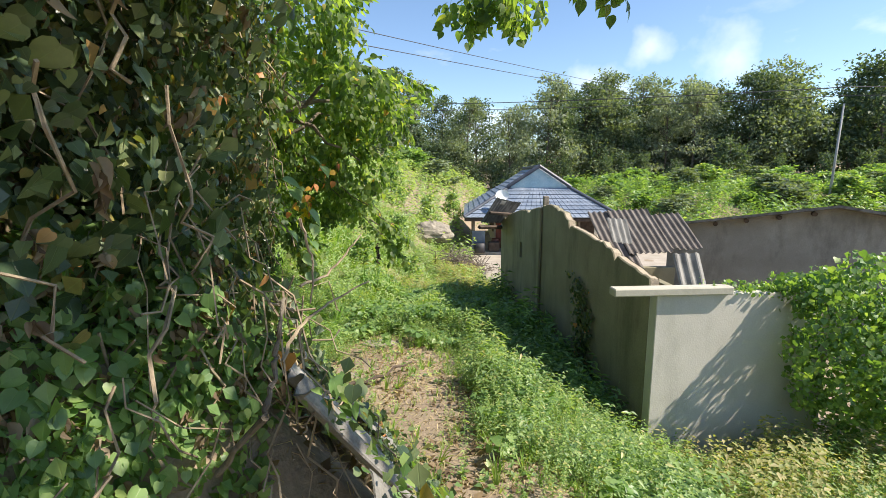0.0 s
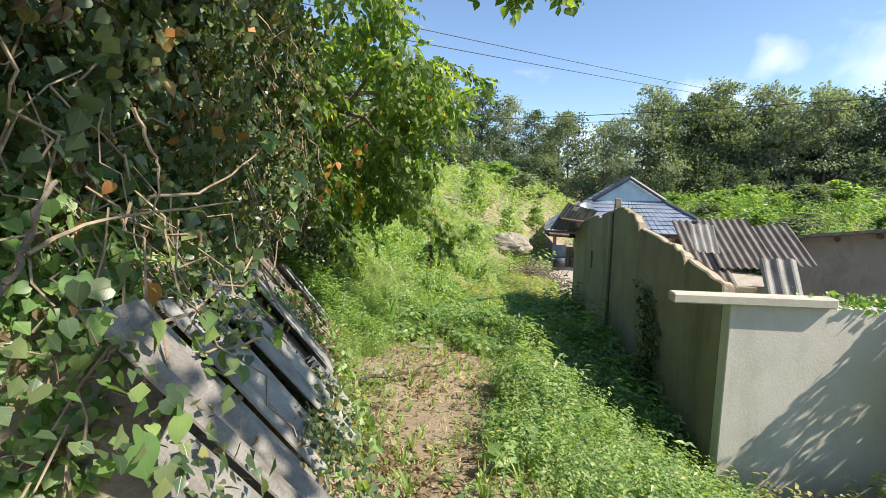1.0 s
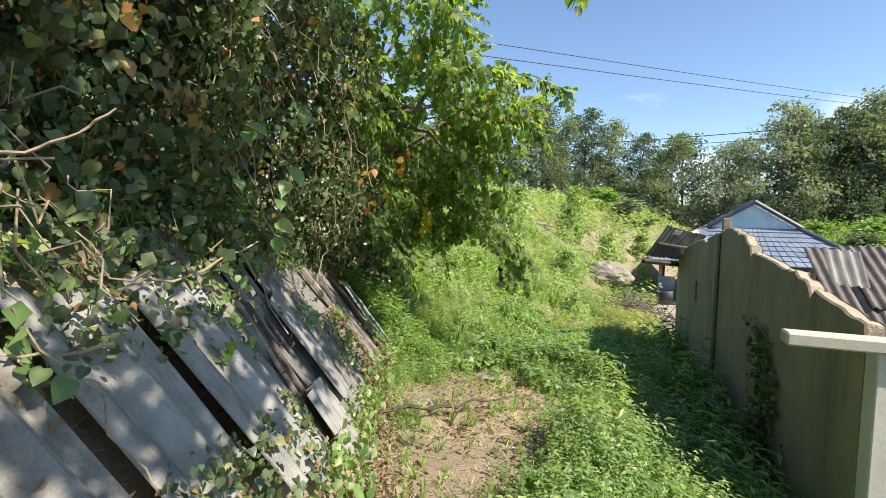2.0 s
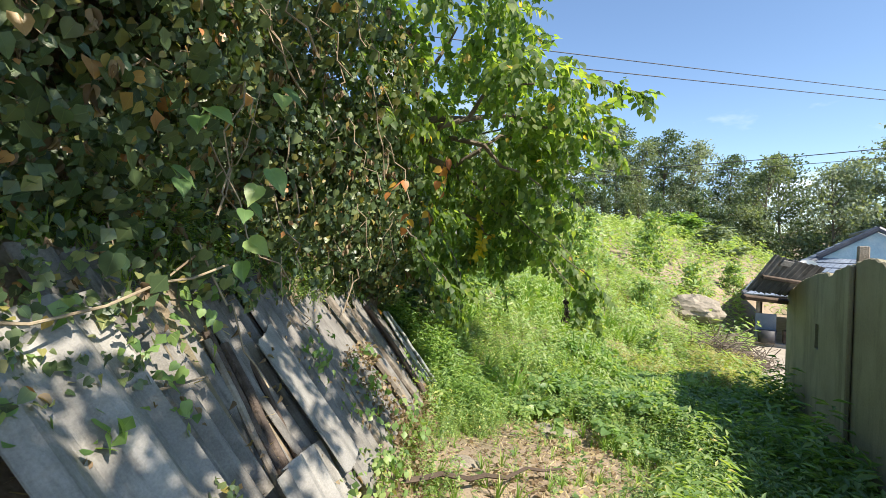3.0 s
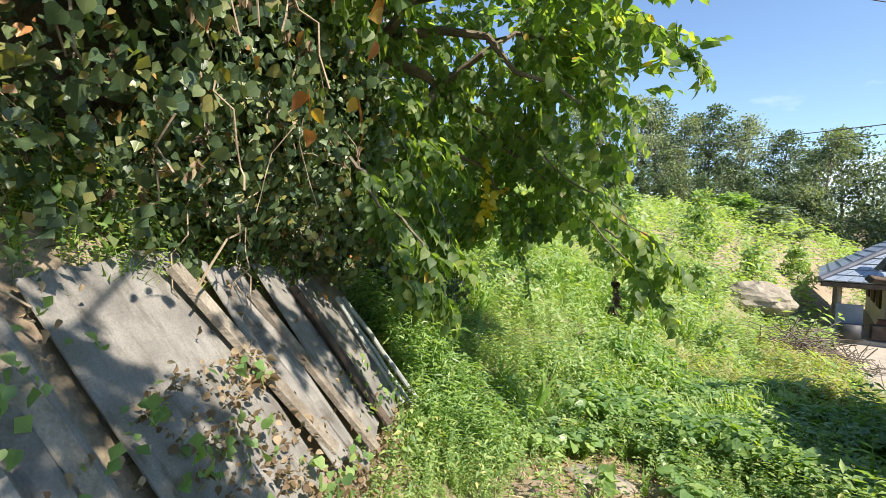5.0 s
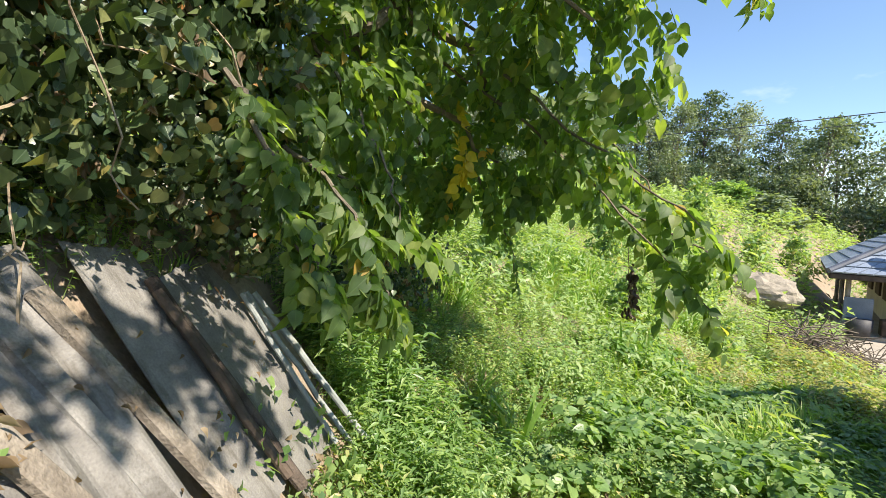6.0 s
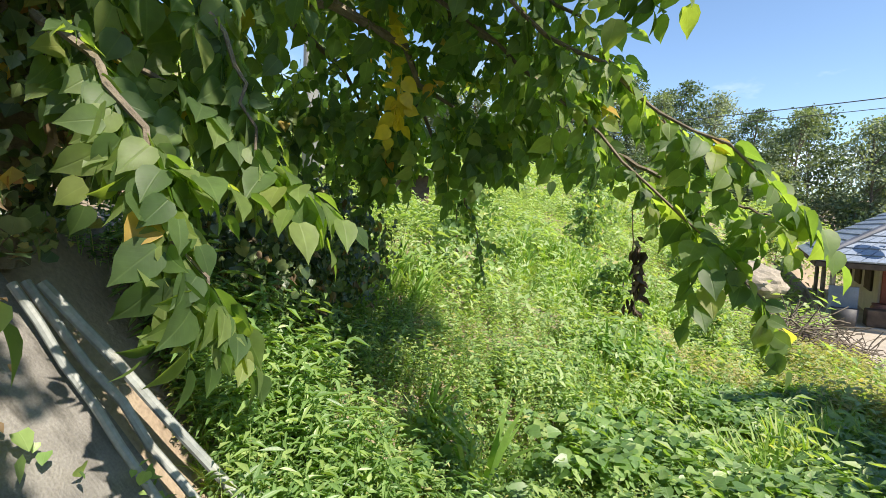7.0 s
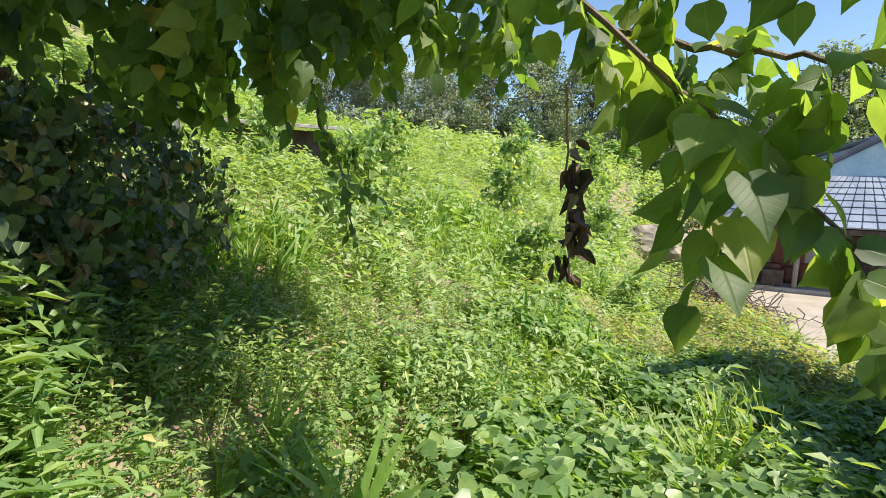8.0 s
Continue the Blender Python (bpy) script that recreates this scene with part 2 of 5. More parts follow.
L_weed = leaf_material("weed_leaf", [(0, (0.084, 0.150, 0.061)), (0.5, (0.193, 0.290, 0.105)), (0.93, (0.322, 0.400, 0.165)), (1, (0.474, 0.400, 0.198))], 0.38, 0.42)
L_cover = leaf_material("cover_leaf", [(0, (0.088, 0.165, 0.055)), (0.6, (0.166, 0.270, 0.089)), (1, (0.266, 0.355, 0.126))], 0.36, 0.40, 0.55, True)
L_grass = leaf_material("grass_blade", [(0, (0.126, 0.231, 0.048)), (0.6, (0.213, 0.326, 0.078)), (1, (0.348, 0.378, 0.168))], 0.4, 0.55)
L_straw = leaf_material("straw", [(0, (0.25, 0.20, 0.12)), (0.5, (0.40, 0.33, 0.21)), (1, (0.55, 0.46, 0.30))], 0.2, 0.8, 0.2)
L_wood = leaf_material("woodland_leaf", [(0, (0.055, 0.090, 0.055)), (0.6, (0.092, 0.135, 0.084)), (1, (0.145, 0.182, 0.118))], 0.3, 0.6, 0.3)
# distance haze is put into the next two leaf colours
L_pale_haze = leaf_material("pale_hazed_woodland_leaf", [(0, (0.150, 0.190, 0.145)), (0.6, (0.225, 0.265, 0.210)), (1, (0.300, 0.335, 0.270))], 0.3, 0.6, 0.3)
L_mix = leaf_material("mixed_woodland_leaf", [(0, (0.110, 0.150, 0.095)), (0.6, (0.170, 0.212, 0.140)), (1, (0.235, 0.275, 0.190))], 0.3, 0.6, 0.3)
L_hill = leaf_material("hillside_weed", [(0, (0.176, 0.267, 0.101)), (0.5, (0.246, 0.340, 0.143)), (1, (0.334, 0.386, 0.218))], 0.38, 0.55)
L_gold = leaf_material("seeding_weed", [(0, (0.21, 0.24, 0.09)), (0.6, (0.32, 0.31, 0.14)), (1, (0.42, 0.35, 0.20))], 0.35, 0.6)


# ---- mesh helpers ----
def link_mesh(name, bm, mat, parent=None, smooth=False):
    me = bpy.data.meshes.new(name)
    bm.to_mesh(me)
    bm.free()
    me.materials.append(mat)
    if smooth:
        me.polygons.foreach_set("use_smooth", [True] * len(me.polygons))
    ob = new(name, me)
    if parent:
        ob.parent = parent
    return ob


def part(name, bm, mat, parent, label="", smooth=False):
    ob = link_mesh(name, bm, mat, parent, smooth)
    return tagged(ob, label) if label else ob


def thing(name, label, category, group="", kind="", at=(0, 0, 0)):
    ob = new(name)
    ob.location = at
    ob.empty_display_size = 0.2
    return tagged(ob, label, category, group, kind)


def box(lo, hi, bevel=0.0, bm=None, m=None):
    bm = bm or bmesh.new()
    g = bmesh.ops.create_cube(bm, size=1.0)
    for v in g["verts"]:
        v.co = Vector([lo[i] + (v.co[i] + 0.5) * (hi[i] - lo[i]) for i in range(3)])
    if bevel:
        bmesh.ops.bevel(bm, geom=list({e for v in g["verts"] for e in v.link_edges}), offset=bevel, segments=1, affect="EDGES")
    if m is not None:
        bmesh.ops.transform(bm, matrix=m, verts=bm.verts)
    return bm


def tube(pts, radii, sides=7, bm=None):
    """A tapered tube along points."""
    bm = bm or bmesh.new()
    pts = [Vector(p) for p in pts]
    rings = []
    for i, p in enumerate(pts):
        d = (pts[min(i + 1, len(pts) - 1)] - pts[max(i - 1, 0)]).normalized()
        a = d.cross(Vector((0.31, 0.17, 0.93))).normalized()
        b = d.cross(a)
        r = radii[i] if hasattr(radii, "__len__") else radii
        rings.append([bm.verts.new(p + (a * math.cos(k * math.tau / sides) + b * math.sin(k * math.tau / sides)) * r) for k in range(sides)])
    for r0, r1 in zip(rings, rings[1:]):
        for k in range(sides):
            bm.faces.new((r0[k], r0[(k + 1) % sides], r1[(k + 1) % sides], r1[k]))
    bm.faces.new(rings[0][::-1])
    bm.faces.new(rings[-1])
    return bm


def wander(p, q, n=8, amp=0.1, sag=0.0, seed=0):
    """Points from p to q that wander a little, with a sag."""
    r = random.Random(seed)
    p, q = Vector(p), Vector(q)
    out = []
    for i in range(n + 1):
        f = i / n
        w = amp * math.sin(math.pi * f)
        out.append(p.lerp(q, f) + Vector((r.uniform(-w, w), r.uniform(-w, w), r.uniform(-w, w) - sag * 4 * f * (1 - f))))
    return out


def raw_mesh(name, v, faces, mats, mat_index=None, parent=None, uv=None, shade=False):
    """A mesh from arrays: v (n,3) and a face array (m,k) of one k."""
    me = bpy.data.meshes.new(name)
    faces = np.asarray(faces, dtype=np.int32)
    m, k = faces.shape
    me.vertices.add(len(v))
    me.vertices.foreach_set("co", np.ascontiguousarray(v, dtype=np.float32).ravel())
    me.loops.add(m * k)
    me.loops.foreach_set("vertex_index", faces.ravel())
    me.polygons.add(m)
    me.polygons.foreach_set("loop_start", np.arange(m, dtype=np.int32) * k)
    me.polygons.foreach_set("loop_total", np.full(m, k, dtype=np.int32))
    for a in mats:
        me.materials.append(a)
    if mat_index is not None:
        me.polygons.foreach_set("material_index", np.asarray(mat_index, dtype=np.int32))
    if uv is not None:
        a = me.attributes.new("leaf", "FLOAT_VECTOR", "POINT")
        a.data.foreach_set("vector", np.ascontiguousarray(uv, dtype=np.float32).ravel())
    if shade:
        me.polygons.foreach_set("use_smooth", np.ones(m, dtype=bool))
    me.update(calc_edges=True)
    ob = new(name, me)
    if parent:
        ob.parent = parent
    return ob


# leaf outlines: x across, y along, z up; triangles
def fan(outline, fold, droop):
    """A leaf folded along its midrib: five points of its half outline from stalk to tip, and the tip."""
    tip = outline[-1]
    half = [(x, y, fold * x * 2 - droop * y * y) for x, y in outline[:-1]]
    rib = [(0, 0, 0), (0, .36, -droop * .13), (0, .7, -droop * .49), (0, tip[1], -droop * tip[1] ** 2)]
    v = rib + [(-x, y, z) for x, y, z in half] + half
    half_faces = [(0, 1, 4), (4, 1, 5), (5, 1, 6), (1, 2, 6), (6, 2, 7), (7, 2, 8), (2, 3, 8)]
    f = half_faces + [tuple(k + 5 if k > 3 else k for k in t[::-1]) for t in half_faces]
    v = np.array(v)
    return v, np.array(f), v * np.array([1, 1, 0])


def small_heart(fold=0.12, droop=0.18):
    """A heart-shaped leaf of few faces."""
    half = [(x, y, fold * x * 2 - droop * y * y) for x, y in ((.42, -.02), (.50, .34), (.24, .80))]
    v = np.array([(0, 0, 0), (0, .5, -droop * .25), (0, 1.05, -droop * 1.1)] + [(-x, y, z) for x, y, z in half] + half)
    f = [(0, 1, 3), (3, 1, 4), (4, 1, 5), (1, 2, 5)]
    return v, np.array(f + [tuple(k + 3 if k > 2 else k for k in t[::-1]) for t in f]), v * np.array([1, 1, 0])


def heart(fold=0.12, droop=0.18):
    return fan([(.26, -.09), (.47, .10), (.50, .36), (.40, .60), (.20, .84), (0, 1.05)], fold, droop)


def oval(fold=0.10, droop=0.2):
    return fan([(.20, -.03), (.40, .14), (.44, .40), (.34, .64), (.10, .93), (0, 1.12)], fold, droop)


def lance(w=0.22, fold=0.07, droop=0.2):
    v = np.array([(0, 0, 0), (-w, .4, fold), (0, 1, -droop), (w, .4, fold)])
    return v, np.array([(0, 2, 1), (0, 3, 2)]), v * np.array([1, 1, 0])


def rot_from(d, u):
    """Frames (n,3,3) whose columns are across, along (d) and normal (near u)."""
    d = d / np.linalg.norm(d, axis=1, keepdims=True)
    x = np.cross(d, u)
    x /= np.maximum(np.linalg.norm(x, axis=1, keepdims=True), 1e-6)
    n = np.cross(x, d)
    return np.stack([x, d, n], axis=2)


def spread(proto, P, R, S):
    """Copies of a prototype (v, f) at places P, frames R, sizes S, as arrays."""
    v, f, uv = proto
    V = np.einsum("nij,kj->nki", R, v) * np.asarray(S)[:, None, None] + P[:, None, :]
    F = f[None] + (np.arange(len(P)) * len(v))[:, None, None]
    return V.reshape(-1, 3), F.reshape(-1, f.shape[1]), np.tile(uv, (len(P), 1))


def join(*sets):
    V, F, U, o = [], [], [], 0
    for v, f, uv in sets:
        V.append(v)
        F.append(f + o)
        U.append(uv)
        o += len(v)
    return np.concatenate(V), np.concatenate(F), np.concatenate(U)


def unit(n, r=rng):
    v = r.normal(size=(n, 3))
    return v / np.linalg.norm(v, axis=1, keepdims=True)


def yaw_frames(n, tilt=0.25, r=rng):
    """Upright frames with a random turn and a slight lean: prototype z is up."""
    a = r.uniform(0, math.tau, n)
    z = np.stack([r.normal(0, tilt, n), r.normal(0, tilt, n), np.ones(n)], 1)
    z /= np.linalg.norm(z, axis=1, keepdims=True)
    x = np.stack([np.cos(a), np.sin(a), np.zeros(n)], 1)
    y = np.cross(z, x)
    y /= np.linalg.norm(y, axis=1, keepdims=True)
    x = np.cross(y, z)
    return np.stack([x, y, z], axis=2)


# ---- the lie of the land ----
BASE_Y = [-4, 0, 1.0, 1.8, 2.6, 3.4, 4.5, 6.4, 7.4]
BASE_X = [-1.0, -0.62, -0.42, -0.20, -0.40, -0.80, -1.33, -2.40, -3.0]
MID_Y = [-12, -3, 0, 2.7, 4.7, 6.2, 8.75, 11, 14, 16, 30, 60, 400]
MID_Z = [1.4, 0.35, -0.02, -0.42, -0.78, -1.04, -1.42, -1.70, -2.0, -2.12, -2.1, -1.2, 0.0]


def smooth(t):
    t = np.clip(t, 0, 1)
    return t * t * (3 - 2 * t)


def land(x, y):
    x, y = np.asarray(x, float), np.asarray(y, float)
    z = np.interp(y, MID_Y, MID_Z)
    z = z - 0.78 * smooth((x - 0.55) / 1.9) * smooth((y + 3) / 5) * (1 - smooth((y - 6) / 8))
    bank = np.interp(y, BASE_Y, BASE_X) - x
    rise = 1.55 * smooth((bank + 0.02) / 0.95) + 0.10 * np.clip(bank - 0.8, 0, 30)
    lean = 0.09 - ((x + 1.52) * 0.687 + (y - 4.005) * 0.444) / 0.575 - 0.10   # just under the leaning sheets
    slope = np.minimum(lean, 1.25 - 0.10 * y + 0.10 * np.clip(bank - 0.8, 0, 30))
    rise = rise + (np.maximum(slope - z, 0) - rise) * smooth((y - 1.1) / 0.5)
    edge = np.interp(y, [6, 8, 11, 16, 20, 27, 40], [-2.1, -1.9, -1.3, -0.6, 0.1, 1.0, 5.0]) - x
    d = np.clip(edge, 0, 60)
    amp = np.interp(y, [7, 16, 26, 36], [1.75, 2.2, 3.2, 3.4])
    hill = amp * (1 - np.exp(-d / 3.0)) + 0.11 * np.minimum(d, 25)
    w = smooth((y - 6.1) / 1.5)
    z = z + rise * (1 - w) + hill * w
    z = z + 0.05 * np.sin(1.7 * x + 0.6 * y) * np.sin(1.3 * y - 0.5 * x) + 0.02 * np.sin(5.1 * x) * np.sin(4.3 * y)
    z = z + 2.3 * smooth((y - 22) / 11) * smooth((x - 6) / 8)
    z = z + 0.34 * np.clip(-7.5 - x, 0, 40) * smooth((y - 7.5) / 5) * (1 - smooth((y - 14) / 9))
    far = smooth((np.hypot(x, y) - 45) / 120)
    return z + far * (6 + 3 * np.sin(x / 60.0))


def build_ground():
    xs = np.concatenate([np.linspace(-900, -60, 10)[:-1], np.linspace(-60, -12, 25)[:-1], np.linspace(-12, 12, 161), np.linspace(12, 60, 25)[1:], np.linspace(60, 900, 10)[1:]])
    ys = np.concatenate([np.linspace(-900, -20, 10)[:-1], np.linspace(-20, -3, 18)[:-1], np.linspace(-3, 26, 194), np.linspace(26, 70, 23)[1:], np.linspace(70, 1500, 14)[1:]])
    X, Y = np.meshgrid(xs, ys)
    V = np.stack([X, Y, land(X, Y)], 2).reshape(-1, 3)
    nx, ny = len(xs), len(ys)
    i = np.arange(nx * ny).reshape(ny, nx)
    F = np.stack([i[:-1, :-1], i[:-1, 1:], i[1:, 1:], i[1:, :-1]], 2).reshape(-1, 4)
    ob = raw_mesh("ground", V, F, [M_soil])
    ob.data.polygons.foreach_set("use_smooth", [True] * len(ob.data.polygons))
    tagged(ob, "sloping brown earth with litter and green patches", "ground", kind="structure")


build_ground()

# ---- the ruined outbuilding ----
def wall_line(y):
    """The long wall's outer face: x at y."""
    return 2.30 + (y - 4.73) * (1.66 - 2.30) / (10.9 - 4.73)


def long_wall():
    """A plastered mud wall with a broken, stepped top, a pier and a slot."""
    prof = [(4.875, 0.34), (4.9, 0.49), (5.05, 0.51), (5.2, 0.53), (5.4, 0.56), (5.63, 0.60), (5.7, 0.58), (5.82, 0.66), (5.95, 0.67), (6.07, 0.72), (6.3, 0.71), (6.52, 0.75), (6.85, 0.78), (7.2, 0.82), (7.25, 0.76), (7.31, 0.90),
            (7.45, 0.98), (7.73, 1.03), (8.1, 1.08), (8.25, 1.09), (8.67, 1.03), (9.0, 0.97), (9.3, 0.93), (9.45, 0.85), (9.7, 0.88), (10.2, 0.84), (10.9, 0.72), (11.5, 0.55), (11.95, 0.45)]
    slot = (9.95, 10.12, -0.22, 0.13)
    ys = []
    for (a, za), (b, zb) in zip(prof, prof[1:]):
        n = max(1, int((b - a) / 0.06))
        ys += [a + (b - a) * i / n for i in range(n)]
    ys += [prof[-1][0]]
    ys = sorted(set(ys + [slot[0], slot[1]]))
    r = random.Random(3)
    top = {y: float(np.interp(y, *zip(*prof))) + r.uniform(-0.012, 0.012) - (0.04 if r.random() < .05 else 0.0) for y in ys}
    bm = bmesh.new()
    cols = []
    T = 0.11
    for y in ys:
        bot = float(land(wall_line(y), y)) - 0.5
        zs = [bot, slot[2], slot[3], top[y] - 0.012, top[y]]
        outer = [bm.verts.new((wall_line(y) + (0.018 if k == 4 else 0) + 0.006 * math.sin(3 * y + 2 * z), y, z)) for k, z in enumerate(zs)]
        inner = [bm.verts.new((wall_line(y) + T + r.uniform(-.01, .01), y, z - (0.02 if k == 4 else 0))) for k, z in enumerate(zs)]
        cols.append((y, outer, inner))
    core = []
    for (ya, oa, ia), (yb, ob_, ib) in zip(cols, cols[1:]):
        hole = slot[0] - 1e-6 <= ya and yb <= slot[1] + 1e-6
        for k in range(4):
            if hole and k == 1:
                bm.faces.new((oa[1], ob_[1], ib[1], ia[1]))
                bm.faces.new((oa[2], ia[2], ib[2], ob_[2]))
                continue
            bm.faces.new((oa[k], oa[k + 1], ob_[k + 1], ob_[k]))
            bm.faces.new((ia[k], ib[k], ib[k + 1], ia[k + 1]))
        cap = bm.faces.new((oa[4], ia[4], ib[4], ob_[4]))
        if ya < 7.5:
            core.append(cap)
    for y in slot[:2]:
        c = next(c for c in cols if abs(c[0] - y) < 1e-6)
        bm.faces.new((c[1][1], c[1][2], c[2][2], c[2][1]))
    for c, s in ((cols[0], 1), (cols[-1], -1)):
        for k in range(4):
            f = (c[1][k], c[2][k], c[2][k + 1], c[1][k + 1])
            bm.faces.new(f if s > 0 else f[::-1])
    for f in core:
        f.material_index = 1
    bmesh.ops.recalc_face_normals(bm, faces=bm.faces)
    return bm


ruin = thing("ruined_outbuilding", "roofless plastered mud outbuilding with a broken wall", "ruin", at=(2, 6, -1.2))
ruin.location = (0, 0, 0)
w = part("long_wall", long_wall(), M_plaster, ruin, "olive-grey plastered wall with a broken pale edge")
w.data.materials.append(M_mud)

# a pier on the long wall and a stub of post above it
x_p = wall_line(8.66)
part("pier", box((x_p - 0.05, 8.60, -1.9), (x_p - 0.002, 8.80, 1.0), 0.012), M_plaster, ruin)
# added panel: blocks daylight, its dark colour stands for shade in the slot
part("slot_blocker", box((1.872, 9.75, -0.45), (1.895, 10.35, 0.32), 0.004), M_darkwood, ruin, "dark panel added to keep light out of the slot")
part("post_stub", box((x_p + 0.02, 8.60, 0.9), (x_p + 0.12, 8.70, 1.22), 0.01), M_timber, ruin, "weathered post stub")

# the front wall of the low pen, in sunlit render
front = bmesh.new()
fx0, fx1, fy = 2.302, 4.35, 4.72
box((fx0 + 0.0, fy, -1.95), (fx1, fy + 0.15, 0.335), 0.008, front, Matrix.Translation((fx0, fy, 0)) @ Matrix.Rotation(radians(4.0), 4, "Z") @ Matrix.Translation((-fx0, -fy, 0)))
part("front_wall", front, M_render, ruin, "pale cement-rendered front wall")
right = box((4.2, 4.95, -2.2), (4.36, 9.4, -0.45), 0.01)
part("side_wall", right, M_plaster, ruin)
back = box((2.0, 10.5, -2.1), (5.5, 10.65, -0.55), 0.01)
part("back_wall", back, M_plaster, ruin)

# the concrete lintel that lies on the front wall and sticks out past the corner
lint = bmesh.new()
box((1.80, 4.655, 0.338), (3.12, 4.80, 0.425), 0.012, lint, Matrix.Translation((fx0, fy, 0)) @ Matrix.Rotation(radians(4.0), 4, "Z") @ Matrix.Translation((-fx0, -fy, 0)))
tagged(link_mesh("lintel", lint, M_lintel), "pale weathered concrete lintel lying on the low wall", "lintel")


def corrugated(width, length, pitch=0.13, depth=0.022, thick=0.007, ragged=0.0, seed=0, flat=False, steps=10):
    """A corrugated sheet: x across, y along, z up, from the lower left corner; its ends may be broken."""
    r = random.Random(seed)
    n = max(4, int(width / pitch * 8))
    bm = bmesh.new()
    top, bot = [], []
    lo = [r.uniform(0, ragged) for _ in range(n + 1)]
    hi = [r.uniform(0, ragged) for _ in range(n + 1)]
    for s in range(1, n + 1):
        lo[s] = 0.93 * lo[s - 1] + 0.07 * lo[s]
        hi[s] = 0.93 * hi[s - 1] + 0.07 * hi[s]
    for j in range(steps + 1):
        rt, rb = [], []
        for i in range(n + 1):
            x = width * i / n
            y0, y1 = lo[i], length - hi[i]
            y = y0 + (y1 - y0) * j / steps
            z = 0.0 if flat else depth * math.sin(math.tau * x / pitch)
            z += 0.012 * math.sin(3.1 * y + seed) * math.sin(2.3 * x + seed)
            rt.append(bm.verts.new((x, y, z + thick)))
            rb.append(bm.verts.new((x, y, z)))
        top.append(rt)
        bot.append(rb)
    for j in range(steps):
        for i in range(n):
            bm.faces.new((top[j][i], top[j][i + 1], top[j + 1][i + 1], top[j + 1][i]))
            bm.faces.new((bot[j][i], bot[j + 1][i], bot[j + 1][i + 1], bot[j][i + 1]))
    for i in range(n):
        bm.faces.new((top[0][i], bot[0][i], bot[0][i + 1], top[0][i + 1]))
        bm.faces.new((top[-1][i], top[-1][i + 1], bot[-1][i + 1], bot[-1][i]))
    for j in range(steps):
        bm.faces.new((top[j][0], top[j + 1][0], bot[j + 1][0], bot[j][0]))
        bm.faces.new((top[j][-1], bot[j][-1], bot[j + 1][-1], top[j + 1][-1]))
    return bm


def frame_at(origin, across, along):
    """A matrix whose x runs across, y along, at origin."""
    a, l_ = Vector(across).normalized(), Vector(along).normalized()
    n = a.cross(l_).normalized()
    l_ = n.cross(a)
    m = Matrix((a, l_, n)).transposed().to_4x4()
    m.translation = origin
    return m


def sheet(name, bm, mat, m, label, group=""):
    ob = link_mesh(name, bm, mat, smooth=False)
    ob.matrix_world = m
    return tagged(ob, label, "roofing sheet", group)


# collapsed corrugated roof inside the ruin
for k, (o, wd, ln, rag, mt) in enumerate([((3.38, 8.66, -0.30), 0.62, 1.98, 0.06, M_slate_brown), ((3.78, 9.02, 0.0), 0.93, 1.55, 0.10, M_slate_brown), ((4.55, 9.1, 0.02), 0.85, 1.40, 0.20, M_slate_brown)]):
    sheet("roof_sheet", corrugated(wd, ln, ragged=rag, seed=k), mt, frame_at(o, (1, 0.05, 0.02), (0.06, 1, 0.66)), "dark weathered corrugated sheet of a collapsed roof", "collapsed roof sheets")
sheet("sheet_fragment", corrugated(0.36, 0.5, ragged=0.05, seed=9), M_slate_pale, frame_at((2.83, 5.25, 0.25), (1, 0.1, -0.03), (0.05, 0.5, 0.86)), "broken pale corrugated fragment leaning behind the low wall")
sheet("sheet_fragment", corrugated(0.42, 0.55, ragged=0.08, seed=12), M_slate_pale, frame_at((2.95, 7.75, 0.42), (0.9, 0.35, -0.1), (0.0, 0.5, 0.8)), "broken pale corrugated fragment standing by the long wall")
# eave canopy at the far end of the wall
m_can = frame_at((0.85, 10.88, 0.43), (.81, 1.3, -.15), (0.53, 0, 0.63))
sheet("canopy_sheet", corrugated(1.55, .84, pitch=.16, ragged=0.14, seed=5), M_slate, m_can, "mossy corrugated canopy sheet over the wall end")
tagged(link_mesh("eave_beam", box((-.02, -.06, .02), (1.45, .02, .10), 0.01, None, m_can), M_darkwood), "dark timber beam under the canopy edge", "beam")
tagged(link_mesh("canopy_batten", box((.03, .38, .03), (1.5, .44, .08), 0.008, None, m_can), M_darkwood), "dark batten across the underside of the canopy", "batten")
tagged(link_mesh("torn_sheet", box((.25, .66, .03), (.55, .76, .04), 0.003, None, m_can), M_slate_pale), "torn pale strip on the canopy edge", "roofing sheet")

# ---- the barn beyond ----
barn = thing("barn", "long grey plastered barn with rotted eaves", "barn")
A, B, C2 = Vector((5.5, 10.95, 0)), Vector((8.16, 9.375, 0)), Vector((10.6, 7.93, 0))
back_dir = Vector((0.51, 0.86, 0))
gw = bmesh.new()
lo = [p + Vector((0, 0, -2.6)) for p in (A, B, C2)]
hi = [A + Vector((0, 0, 0.40)), B + Vector((0, 0, 0.92)), C2 + Vector((0, 0, 0.42))]
vs = [[gw.verts.new(p + back_dir * t) for p in lo + hi] for t in (0, 0.2)]
for u in vs:
    gw.faces.new((u[0], u[1], u[4], u[3]))
    gw.faces.new((u[1], u[2], u[5], u[4]))
for a, b in ((0, 1), (1, 2), (2, 5), (5, 4), (4, 3), (3, 0)):
    gw.faces.new((vs[0][a], vs[0][b], vs[1][b], vs[1][a]))
bmesh.ops.recalc_face_normals(gw, faces=gw.faces)
